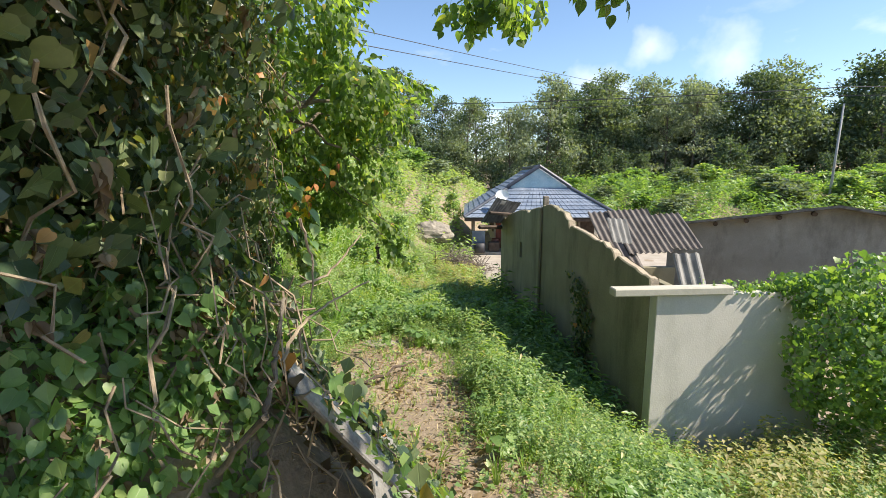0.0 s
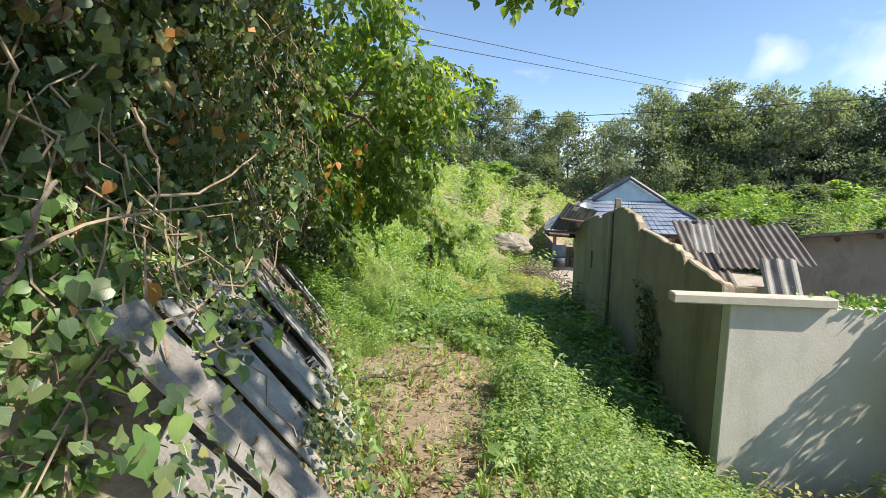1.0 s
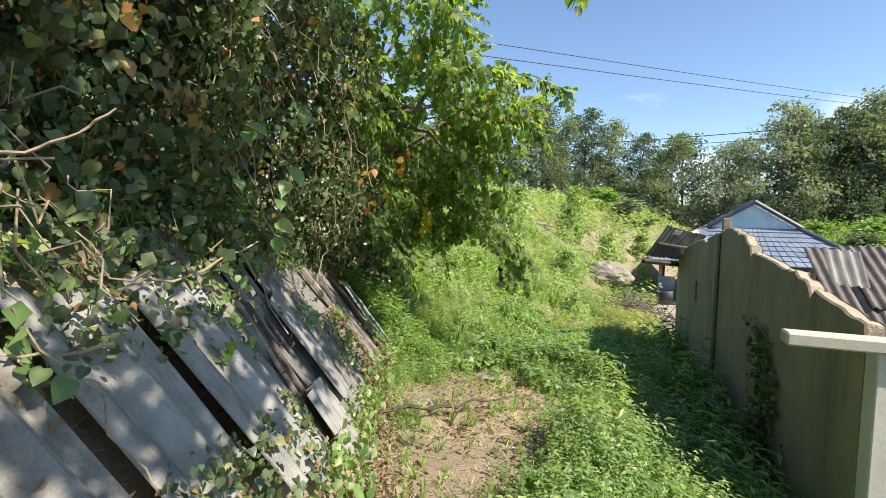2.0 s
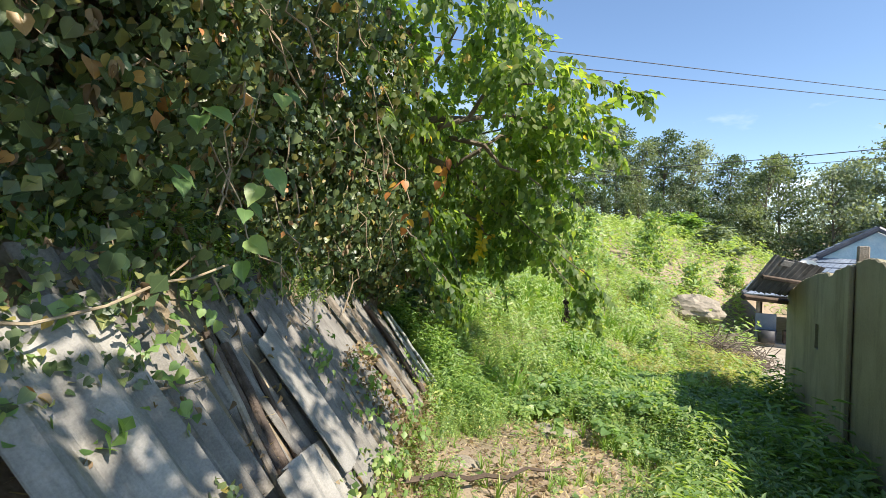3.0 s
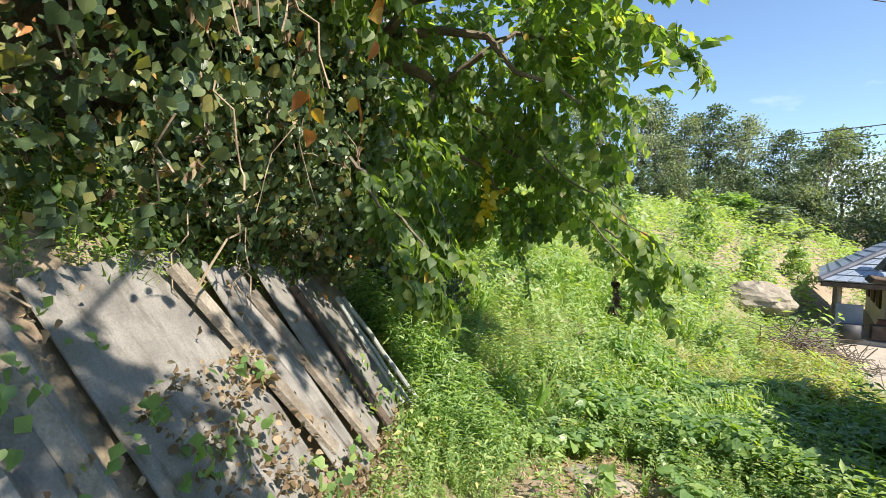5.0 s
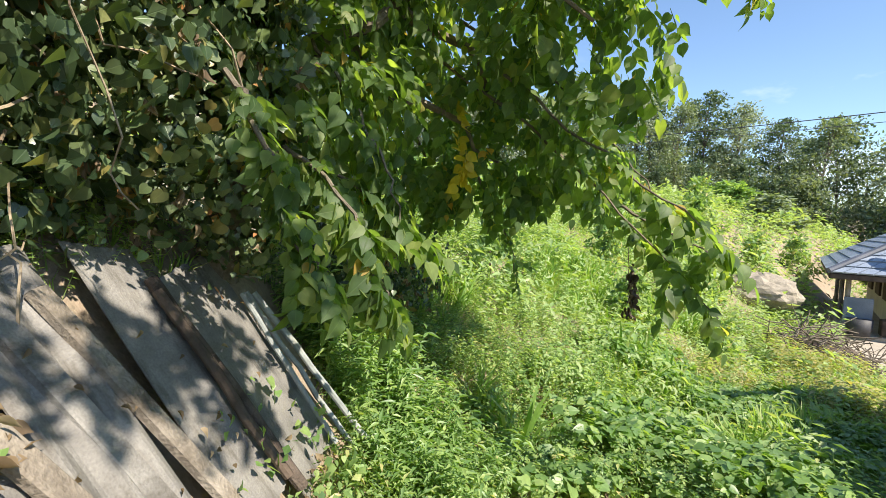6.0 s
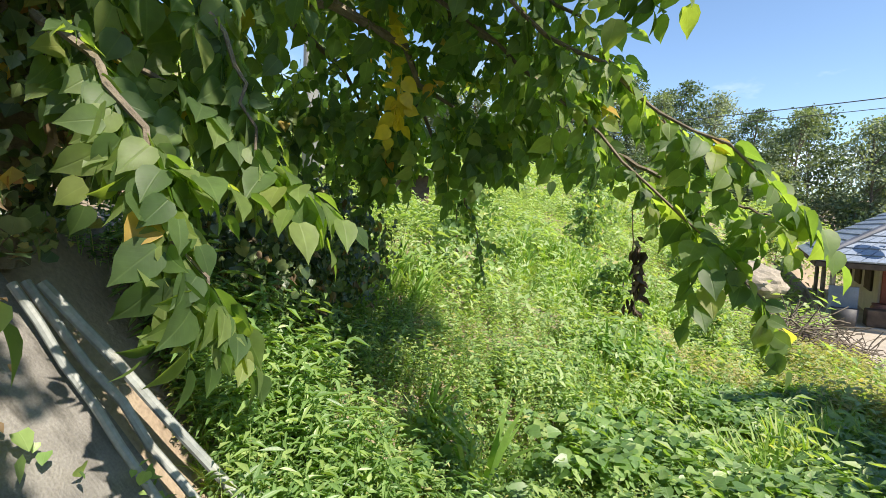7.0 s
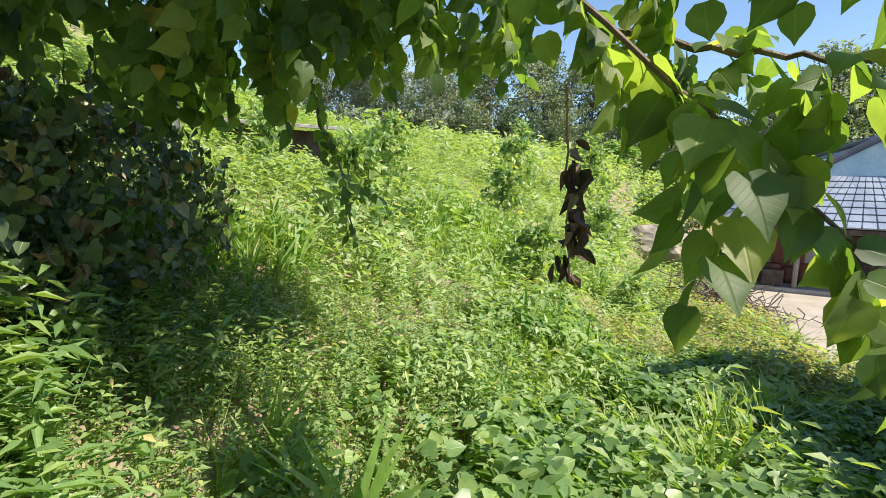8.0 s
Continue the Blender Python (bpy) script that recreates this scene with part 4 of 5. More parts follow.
herbs = [herb(i, 17, 1.0, .17 + .02 * i, .15) for i in range(4)]
fine = [herb(10 + i, 22, 1.0, .095 + .012 * i, .24) for i in range(5)]
far = [herb(30 + i, 12, 1.0, .19 + .02 * i, .2) for i in range(5)]
farther = [herb(40 + i, 8, 1.0, .24 + .02 * i, .22) for i in range(5)]
tufts = [tuft(i) for i in range(4)]
covers = [cover(i) for i in range(4)]
seedlings = [rosette(i) for i in range(4)]
scatter("green_weeds", fine, 13500, (-3.4, 2.6), (2.6, 11), (.20, .44), L_weed, lambda x, y: weeds_keep(x, y) * 1.0, "bright green fine-leaved weeds", 1)
scatter("green_weeds", fine, 6500, (-0.5, 4.6), (1.0, 5), (.16, .38), L_weed, weeds_keep, "bright green fine-leaved weeds beside the path", 2)
scatter("dark_herbs", herbs, 3600, (-3.6, 1.2), (6.2, 9.5), (.22, .5), L_weed, lambda x, y: weeds_keep(x, y) * (1 - .8 * hop_zone(x, y)), "leafy upright herbs", 3, patch=(1.1, -.1))
scatter("wall_foot_herbs", herbs, 1700, (0.4, 2.4), (4.6, 12), (.25, .5), L_weed, weeds_keep, "tall leafy herbs at the foot of the wall", 4)
scatter("shade_herbs", herbs, 3200, (0.5, 2.3), (5.0, 11.6), (.40, .85), L_cover, lambda x, y: weeds_keep(x, y) * (x > 1.55 - (y - 4.73) * .104) * (.35 + .65 * (y < 8.5)), "dark tall herbs in the shade of the wall", 34)
scatter("lance_herbs", [herb(60 + i, 22, 1.0, .17, .12) for i in range(4)], 460, (-3.2, -1.75), (6.6, 7.35), (.4, .62), L_cover, lambda x, y: np.where(in_sheets(x, y), 0., 1.), "tall lance-leaved herbs below the tree", 35)
scatter("creeping_cover", covers, 1800, (-2.4, 1.7), (6.8, 12.5), (.07, .13), L_cover, weeds_keep, "broad-leaved creeping ground cover", 5, sink=-.12)
scatter("creeping_cover", covers, 6500, (-2.6, 1.3), (7.6, 13.0), (.05, .115), L_cover, lambda x, y: weeds_keep(x, y) * hop_zone(x, y), "broad-leaved creeper smothering the weeds", 51, sink=-.32, tilt=.55, patch=(1.9, -.15))
scatter("creeping_cover", covers, 1500, (0.2, 4.2), (1.4, 5.2), (.06, .12), L_cover, weeds_keep, "broad-leaved creeper among the weeds before the low wall", 55, sink=-.12, tilt=.5, patch=(1.7, -.2))
scatter("hill_weeds", far, 13500, (-12, 1.8), (9, 22), (.3, .6), L_hill, lambda x, y: weeds_keep(x, y) * (1 - .5 * hop_zone(x, y)), "bright green weeds over the hillside", 6, tilt=.35)
scatter("hill_weeds", farther, 5000, (-30, -11), (6, 30), (.5, .9), L_hill, weeds_keep, "bright green weeds up the slope", 17, tilt=.4)
scatter("hill_weeds", farther, 7500, (-26, 12), (20, 46), (.6, 1.1), L_hill, weeds_keep, "bright green weeds over the far hillside", 7, tilt=.4)
scatter("seeding_grass", tufts, 3600, (-4.5, 1.4), (8.0, 15), (.3, .62), L_grass, weeds_keep, "pale seeding grass among the weeds", 18, patch=(.9, .0))
scatter("golden_weeds", fine, 2400, (-.2, 1.5), (11.8, 17.5), (.3, .6), L_gold, weeds_keep, "rusty golden weeds on the bank by the yard", 28)
scatter("golden_weeds", fine, 1600, (-2.5, 1.6), (12.0, 18), (.3, .6), L_gold, weeds_keep, "yellowing seeding weeds", 8, patch=(.7, .1))
scatter("grass", tufts, 5200, (-3.0, 2.2), (1.5, 9), (.10, .24), L_grass, lambda x, y: (1 - .9 * bareness(x, y)) * ~in_sheets(x, y) * ~inside_ruin(x, y), "short yellow-green grass", 9)
scatter("path_seedlings", seedlings, 6500, (-2.4, 2.0), (0.6, 9.0), (.035, .085), L_weed, lambda x, y: (.12 + .75 * (1 - bareness(x, y))) * ~in_sheets(x, y) * ~inside_ruin(x, y), "small green seedlings creeping over the trodden soil", 52, sink=.0, patch=(2.3, -.25))
scatter("path_litter", [spread(lance(.3, .12, -.25), np.array([[0, 0, .06]]), rot_from(np.array([[0, 1.0, 0.05 * i]]), np.array([[0.2 * i - .3, 0, 1.0]])), [1.0]) for i in range(4)], 9500, (-2.2, 2.0), (0.6, 8.4), (.03, .085), L_dry, lambda x, y: .12 + .55 * bareness(x, y), "curled brown leaf litter on the path", 53, sink=-.004, tilt=.3)
scatter("path_straw", [(np.array([(-.5, 0, .03), (.5, .05, .05), (.5, .0, .02), (-.5, -.05, .04)]), np.array([(0, 1, 2), (0, 2, 3)]), np.zeros((4, 3)))], 11000, (-2.2, 1.8), (0.8, 8), (.03, .16), L_straw, lambda x, y: .15 + .85 * bareness(x, y), "dry straw and leaf litter on the path", 10, sink=-.005, tilt=.3)


# ---- the overhanging tree ----
UP = np.array([0, 0, 1.0])


def twig(seed, n=7, size=.40):
    """A hanging shoot along +y, 1 long, with pointed oval leaves either side."""
    r = np.random.default_rng(seed)
    f = np.linspace(.12, 1, n)
    P = np.stack([0 * f, f, -.35 * f * f], 1)
    side = np.where(np.arange(n) % 2, 1., -1.)
    d = np.stack([side * r.uniform(.5, .9, n), r.uniform(.3, .8, n), r.uniform(-.9, -.2, n)], 1)
    d[-1] = (0, 1, -.6)
    P = P + d / np.linalg.norm(d, axis=1, keepdims=True) * .07
    leaf = spread(oval(.11, .22), P, rot_from(d, np.tile(UP, (n, 1)) + .5 * unit(n, r)), size * r.uniform(.7, 1.15, n))
    st = np.array([(-.008, 0, 0), (.008, 0, 0), (.004, .5, -.09), (0, 1, -.35)])
    return join(leaf, (st, np.array([(0, 1, 2), (0, 2, 3)]), st * 0))


def vine_clump(seed, n=6, size=.40):
    """Broad leaves turned outwards (+y) and up, within a ball of 1."""
    r = np.random.default_rng(seed)
    P = unit(n, r) * r.uniform(.2, .8, n)[:, None]
    d = np.stack([r.normal(0, .6, n), r.normal(.2, .4, n), r.uniform(-1.1, -.2, n)], 1)
    u = np.stack([r.normal(0, .5, n), r.uniform(.3, 1, n), r.uniform(.2, 1, n)], 1)
    leaf = lance(.44, .08, .16) if seed % 3 == 2 else (heart if seed % 3 == 1 else small_heart)(.07, .16)
    return spread(leaf, P, rot_from(d, u), size * r.uniform(.4, 1.15, n))


def blob_points(blobs, dens, r, lo=.55):
    P, N = [], []
    for cx, cy, cz, rx, ry, rz in blobs:
        n = int(dens * (rx * ry + ry * rz + rx * rz) * 4)
        d = unit(n, r)
        P.append(np.array([cx, cy, cz]) + d * np.array([rx, ry, rz]) * r.uniform(lo, 1.05, n)[:, None])
        N.append(d / np.array([rx, ry, rz]))
    P, N = np.concatenate(P), np.concatenate(N)
    return P, N / np.linalg.norm(N, axis=1, keepdims=True)


def clear_of_walk(P):
    """Keeps the lane that one walks free of branches."""
    x, y, z = P.T
    lane = np.interp(y, [-2, 0, 1, 2, 3.5, 5, 6.6, 7.2], [-.75, -.68, -.45, -.45, -.75, -1.35, -1.7, -1.4])
    return (x < lane) | (y > 7.2) | (z > 2.5)


def dress(protos, P, D, scale, r, up=.3, ups=None):
    """Prototypes at P, pointing along D."""
    wh = r.integers(0, len(protos), len(P))
    sets = []
    for j, p in enumerate(protos):
        q = np.nonzero(wh == j)[0]
        if len(q):
            U = np.tile(UP, (len(q), 1)) if ups is None else ups[q]
            sets.append(spread(p, P[q], rot_from(D[q], U + up * unit(len(q), r)), r.uniform(*scale, len(q))))
    return join(*sets)


TREE_BLOBS = [(-2.5, 7.6, 2.45, 1.25, .85, .95), (-1.6, 7.7, 2.7, .5, .45, .5), (-2.3, 8.0, 1.2, .7, .35, .42), (-2.9, 6.4, 2.1, .7, .8, .9),
              (-2.3, 5.2, 2.6, .5, .8, .6), (-2.0, 6.2, 3.6, .9, 1.4, .5), (-2.6, 6.3, 1.35, .5, .55, .45),
              (-1.0, 6.1, 2.75, .45, .7, .35), (-3.1, 8.0, 1.3, .75, .5, .5), (-1.85, 8.3, 1.3, .5, .35, .4), (-1.3, 7.2, 1.85, .5, .4, .4), (-.9, 6.9, 2.45, .5, .5, .3)]
HIGH_SHADE_BLOBS = [(.75, .4, 3.35, .7, .8, .22), (.45, 1.75, 3.25, .6, .8, .2), (.35, 2.9, 3.25, .6, .7, .2),   # unseen crown over the path, added to shade vines and dapple sheets
              (2.05, 1.25, 3.5, .6, .55, .16), (1.9, 2.2, 3.5, .5, .5, .12), (1.35, 3.2, 3.45, .5, .8, .14), (.5, 4.8, 3.35, .55, .5, .14)]
ARM_LINES = [  # arms that hang out of the crown, with their shoots
    [(-2.5, 7.2, 1.9), (-1.9, 7.5, 1.45), (-1.4, 7.6, 1.0), (-.95, 7.6, .55), (-.62, 7.5, .22)],
    [(-2.0, 7.3, 1.75), (-1.5, 7.4, 1.3), (-1.05, 7.45, .95), (-.62, 7.42, .62)],
    [(-2.4, 7.4, 2.2), (-1.7, 7.7, 1.7), (-1.25, 7.75, 1.2), (-.95, 7.75, .75)],
    [(-2.4, 7.5, 2.7), (-1.5, 8.0, 2.95), (-.95, 8.2, 2.75), (-.55, 8.3, 2.3)],
    [(-2.3, 7.3, 3.1), (-1.4, 7.7, 3.4), (-.7, 7.9, 3.3), (-.25, 8.0, 3.05)],
    [(-2.8, 6.3, 1.9), (-2.3, 6.3, 1.35), (-2.05, 6.35, .95), (-1.95, 6.35, .7)],
    [(-2.6, 7.9, 1.3), (-2.45, 8.3, .8), (-2.38, 8.45, .45), (-2.34, 8.52, .12)],
    [(-2.16, 5.55, 1.25), (-1.95, 5.55, 1.01), (-1.84, 5.58, 0.76), (-1.77, 5.61, 0.58), (-1.69, 5.66, 0.45)],
    [(-2.41, 5.99, 1.04), (-2.13, 6.04, 0.87), (-1.96, 6.07, 0.67), (-1.89, 6.08, 0.48), (-1.81, 6.13, 0.33)],
    [(-2.50, 6.04, 1.05), (-2.21, 6.24, 0.89), (-2.02, 6.36, 0.71), (-1.91, 6.43, 0.60)],
    [(-1.6, 4.2, 3.5), (-.6, 3.4, 3.7), (.2, 2.9, 3.4), (.6, 2.6, 2.95), (.85, 2.45, 2.62)],
    [(-1.29, 7.94, 0.86), (-1.08, 7.85, 0.74), (-0.9, 7.77, 0.66), (-0.75, 7.66, 0.6), (-0.65, 7.57, 0.56)],
]
rt = np.random.default_rng(21)
tree = thing("mulberry_tree", "broad-leaved tree hanging low over the path", "tree")
part("trunk", tube(wander((-3.1, 6.0, 0.3), (-2.8, 6.2, 2.2), 5, .06, 0, 1), [.14, .12, .11, .10, .09, .08], 9), M_bark, tree)
for k, b in enumerate(TREE_BLOBS):
    part("limb", tube(wander((-2.85, 6.15, 1.4 + .1 * k), b[:3], 7, .12, -.15, k), [.055, .05, .042, .035, .03, .022, .016, .01], 6), M_bark, tree)
# limbs that carry the unseen shading crown
for k, b in enumerate(HIGH_SHADE_BLOBS):
    part("limb", tube(wander((-1.9, 5.0, 3.45), b[:3], 7, .08, -.10, 30 + k), [.045, .04, .034, .028, .022, .016, .012, .008], 6), M_bark, tree)
tw = [twig(i) for i in range(6)]
for k, pts in enumerate(ARM_LINES):
    fine_pts = []
    for a, b in zip(pts, pts[1:]):
        fine_pts += wander(a, b, 4, .03, 0, 50 + k)[:-1]
    fine_pts.append(Vector(pts[-1]))
    n = len(fine_pts)
    part("branch", tube(fine_pts, [.010 * (1 - i / n) + .003 for i in range(n)], 6), M_bark, tree)
    LP, LD = [], []
    step = 2 if k in (3, 4) else 1
    for i in range(2, n):
        d = (fine_pts[min(i + 1, n - 1)] - fine_pts[i - 1]).normalized()
        for _ in range(1 if k in (6, 11) else step * 2):
            LP.append(fine_pts[i].lerp(fine_pts[i - 1], rt.uniform()))
            LD.append(d + Vector(rt.normal(0, .55, 3)) + Vector((0, 0, -.25)))
    v, f, uv = dress(tw, np.array(LP), np.array(LD), (.11, .17) if k == 6 else (.13, .20) if k in (7, 11) else (.17, .26), rt)
    tagged(raw_mesh("leafy_shoot", v, f, [L_mulberry], parent=tree, uv=uv, shade=True), kind="stuff")
P, N = blob_points(TREE_BLOBS, 36, rt, .6)
PH, NH = blob_points(HIGH_SHADE_BLOBS, 46, rt, .3)
P, N = np.concatenate([P, PH]), np.concatenate([N, NH])
k = clear_of_walk(P)
P, N = P[k], N[k]
v, f, uv = dress(tw, P, N * .6 + unit(len(P), rt) * .5 + np.array([.15, .1, -.45]), (.16, .27), rt)
tagged(raw_mesh("crown", v, f, [L_mulberry], parent=tree, uv=uv, shade=True), kind="stuff")
# a yellow shoot and a withered one
yl = np.array([(-2.2, 7.32, 1.22), (-2.22, 7.33, 1.16), (-2.3, 7.36, 1.36), (-2.36, 7.4, 1.6)])
v, f, uv = dress(tw[:2], yl, np.tile([.1, -.2, -1.0], (4, 1)), (.20, .24), rt)
tagged(raw_mesh("yellow_shoot", v, f, [L_yellow], parent=tree, uv=uv, shade=True), "shoot of bright yellow leaves")
dn = 46
dz = rt.uniform(.10, .46, dn)
dp = np.stack([-1.15 + rt.normal(0, .016, dn), 7.83 - .10 * (dz - .1) + rt.normal(0, .016, dn), dz], 1)
dry_leaf = [fan([(.08, 0), (.20, .15), (.24, .4), (.17, .65), (.07, .88), (0, 1.0)], 1.1, .5), fan([(.05, 0), (.12, .2), (.16, .4), (.12, .65), (.06, .88), (0, 1.0)], 1.4, -.4)]
v, f, uv = dress(dry_leaf, dp, np.tile([0.0, 0.0, -1.0], (dn, 1)) + .65 * unit(dn, rt), (.038, .066), rt, 1.0)
part("withered_stalk", tube(wander((-1.18, 7.76, .60), (-1.15, 7.84, .09), 9, .010, 0, 77), [.003] * 10, 5), M_vine, tree)
L_black = leaf_material("blackened_leaf", [(0, (0.05, 0.036, 0.03)), (0.6, (0.11, 0.082, 0.068)), (1, (0.30, 0.25, 0.20))], 0.1, 0.7, 0.2)
tagged(raw_mesh("withered_shoot", v, f, [L_black], parent=tree, uv=uv), "hanging shoot of blackened dead leaves", kind="stuff")
op = np.array([(-1.2, 4.3, 1.55), (-1.5, 4.75, 1.35), (-1.25, 4.9, 1.75), (-1.05, 4.6, 1.75), (-1.5, 5.0, 1.4)])
v, f, uv = dress([twig(95, 3, .5)], op, unit(5, rt) + np.array([0, 0, -.6]), (.14, .2), rt)
tagged(raw_mesh("orange_leaves", v, f, [L_orange], parent=tree, uv=uv, shade=True), "a few rusty orange leaves")

# ---- the vines on the bank ----
# y -1.8: unseen thicket added to block sky light; z 3.3: added for shade
VINE_BLOBS = [(-1.6, -1.8, 1.6, .8, 1.2, 1.6), (-2.3, 4.7, 2.6, .6, 1.0, .8), (-2.75, 5.5, 1.9, .55, .7, .7), (-1.9, 3.6, 2.8, .5, .8, .5), (-1.35, .15, 1.2, .55, .8, 1.3), (-1.3, 1.4, 2.0, .5, .8, 1.05), (-1.5, 2.4, 2.05, .5, .8, 1.1), (-2.0, 3.2, 2.1, .5, .6, .7), (-2.35, 4.9, 1.5, .45, .5, .7),
              (-2.65, 5.4, 1.45, .6, .8, .8), (-1.15, 1.2, 3.0, .8, 1.6, .9), (-1.35, 2.3, 3.3, .7, 1.0, .6), (-1.05, .75, .25, .38, .7, .6), (-.98, 1.05, .1, .3, .35, .5), (-2.8, 6.0, .9, .35, .4, .5),
              (-4.3, 8.1, .2, 1.3, .8, .7), (-3.5, 7.4, .2, .6, .5, .65)]
P, N = blob_points(VINE_BLOBS, 165, rt, .70)
PT, NT = blob_points([(-1.95, 3.7, 1.6, .4, .6, .6), (-2.25, 4.4, 1.5, .4, .6, .6)], 60, rt, .75)
P, N = np.concatenate([P, PT]), np.concatenate([N, NT])
k = clear_of_walk(P)
P, N = P[k], N[k]
la, za, oa = rt.uniform(1.5, 6.5, 700), rt.uniform(1.02, 1.7, 700), rt.uniform(.02, .22, 700)
za = za - .085 * la - .12 * np.sin(la * 4.1) ** 2 + .08
PA = np.array([tuple(on_bank(a, z, o)) for a, z, o in zip(la, za, oa)])
P, N = np.concatenate([P, PA]), np.concatenate([N, np.tile(np.array(PL_N), (len(PA), 1))])
xb, yb = rt.uniform(-1.9, -.1, 2000), rt.uniform(-.8, 1.75, 2000)
inn = xb < np.interp(yb, BASE_Y, BASE_X) - .02 - .3 * np.clip((yb - .9) / .5, 0, 1)
PB = np.stack([xb[inn], yb[inn], land(xb[inn], yb[inn]) + rt.uniform(.03, .34, int(inn.sum()))], 1)
xb, yb = rt.uniform(-1.45, -.35, 1700), rt.uniform(.5, 1.6, 1700)
inn = xb < np.interp(yb, BASE_Y, BASE_X) - .02 - .28 * np.clip((yb - .9) / .5, 0, 1)
PB = np.concatenate([PB, np.stack([xb[inn], yb[inn], land(xb[inn], yb[inn]) + rt.uniform(.01, .13, int(inn.sum()))], 1)])
NB = np.tile([.7, -.2, .7], (len(PB), 1))
vc = [vine_clump(i, 5, .42) for i in range(6)]
v, f, uv = dress(vc, P, N * np.array([1, 1, .3]) + .3 * unit(len(P), rt), (.06, .19), rt, .2)
tagged(raw_mesh("hanging_vines", v, f, [L_vine], uv=uv, shade=True), "dark green broad-leaved vines smothering the bank", "vines", kind="stuff")
v, f, uv = dress(vc, PB, NB + .4 * unit(len(PB), rt), (.075, .14), rt, .2)
tagged(raw_mesh("low_vines", v, f, [L_cover], uv=uv, shade=True), "small-leaved vines trailing over the foot of the bank", "vines", kind="stuff")
P, N = np.concatenate([P, PB]), np.concatenate([N, NB])
q = rt.uniform(0, 1, len(P)) < .11
def curl(seed, n=4):
    """A little bunch of curled narrow dead leaves."""
    r = np.random.default_rng(seed)
    Q = np.stack([r.normal(0, .12, n), r.uniform(0, .5, n), r.normal(0, .12, n)], 1)
    return spread(fan([(.08, 0), (.17, .15), (.20, .4), (.15, .65), (.07, .88), (0, 1.0)], .75, .35), Q, rot_from(np.tile([0, 1.0, 0], (n, 1)) + .5 * unit(n, r), unit(n, r)), r.uniform(.5, 1.0, n))


v, f, uv = dress([curl(120 + i) for i in range(4)], P[q] + N[q] * .04, np.tile([0, 0, -1.0], (int(q.sum()), 1)) + .3 * unit(int(q.sum()), rt), (.045, .09), rt)
tagged(raw_mesh("withered_vine_leaves", v, f, [L_dry], uv=uv), "curled brown withered leaves hanging in the vines", "leaves", kind="stuff")
# stems that hang and loop through the vines
bm = bmesh.new()
sel = rt.choice(len(P), 620, replace=False)
for i in sel:
    a = Vector(P[i] + N[i] * .06)
    b = a + Vector((rt.normal(0, .16), rt.normal(0, .25), -rt.uniform(.25, .8)))
    if a.y > 5.2 or not clear_of_walk(np.array([tuple(b + Vector((.2, 0, 0)))]))[0]:
        continue
    tube(wander(a, b, 6, .07, rt.uniform(-.05, .1), int(i)), float(rt.uniform(.0025, .006)), 4, bm)
for i in range(80):
    a = Vector((rt.uniform(-.95, -.35), rt.uniform(.8, 1.8), 0))
    a.z = float(land(a.x, a.y)) + rt.uniform(.25, .65)
    b = a + Vector((rt.normal(.08, .14), rt.normal(0, .25), -rt.uniform(.1, .5)))
    tube(wander(a, b, 5, .06, rt.uniform(-.05, .08), 700 + i), float(rt.uniform(.002, .0045)), 4, bm)
tagged(link_mesh("vine_stems", bm, M_vine), "thin dry vine stems hanging and looping", "stems", kind="stuff")
# long dry stems that cross before the vines, and a gnarled old stem
for k, pts in enumerate([
    [(-0.41, 1.11, 1.14), (-0.40, 1.22, 1.19), (-0.37, 1.33, 1.21), (-0.33, 1.45, 1.22), (-0.26, 1.58, 1.24)],
    [(-0.44, 1.41, 1.48), (-0.43, 1.44, 1.39), (-0.42, 1.46, 1.33), (-0.43, 1.44, 1.20)],
    [(-0.47, 1.47, 1.25), (-0.41, 1.59, 1.26), (-0.36, 1.68, 1.32), (-0.31, 1.74, 1.39)],
    [(-0.34, 1.44, 0.93), (-0.37, 1.36, 0.93), (-0.39, 1.29, 0.90), (-0.41, 1.24, 0.86)],
    [(-0.29, 1.71, 0.78), (-0.36, 1.61, 0.77), (-0.40, 1.52, 0.79)]
]):
    line = []
    for a, b in zip(pts, pts[1:]):
        line += wander(a, b, 4, .008, 0, 900 + k)[:-1]
    line.append(Vector(pts[-1]))
    tagged(link_mesh("dry_vine", tube(line, [.0055 - .003 * i / len(line) for i in range(len(line))], 5), M_vine), "long thin dry vine crossing the leaves", "vine", "dry vines")
old = [(-.62, 1.14, .80), (-0.43, 1.03, 1.03), (-0.43, 1.07, 1.07), (-0.43, 1.11, 1.12), (-0.43, 1.13, 1.17), (-0.42, 1.15, 1.24), (-0.41, 1.21, 1.31)]
line = []
for k, (a, b) in enumerate(zip(old, old[1:])):
    line += wander(a, b, 4, .012, 0, 950 + k)[:-1]
tagged(link_mesh("gnarled_vine", tube(line, [.009 - .004 * i / len(line) + .0015 * math.sin(i * 2.1) for i in range(len(line))], 8), M_bark), "gnarled old vine with peeling bark", "vine")
# big trailing hearts on one runner
runner = [(-.88, 2.97, 1.40), (-.91, 2.88, 1.25), (-.99, 2.62, 1.36), (-.97, 2.75, 1.6), (-.87, 3.0, 1.74), (-.92, 2.9, 1.1)]
v, f, uv = dress([twig(130, 2, .9)], np.array(runner), np.array([(.6, -.3, -.3)] * 6) + .3 * unit(6, rt), (.10, .135), rt)
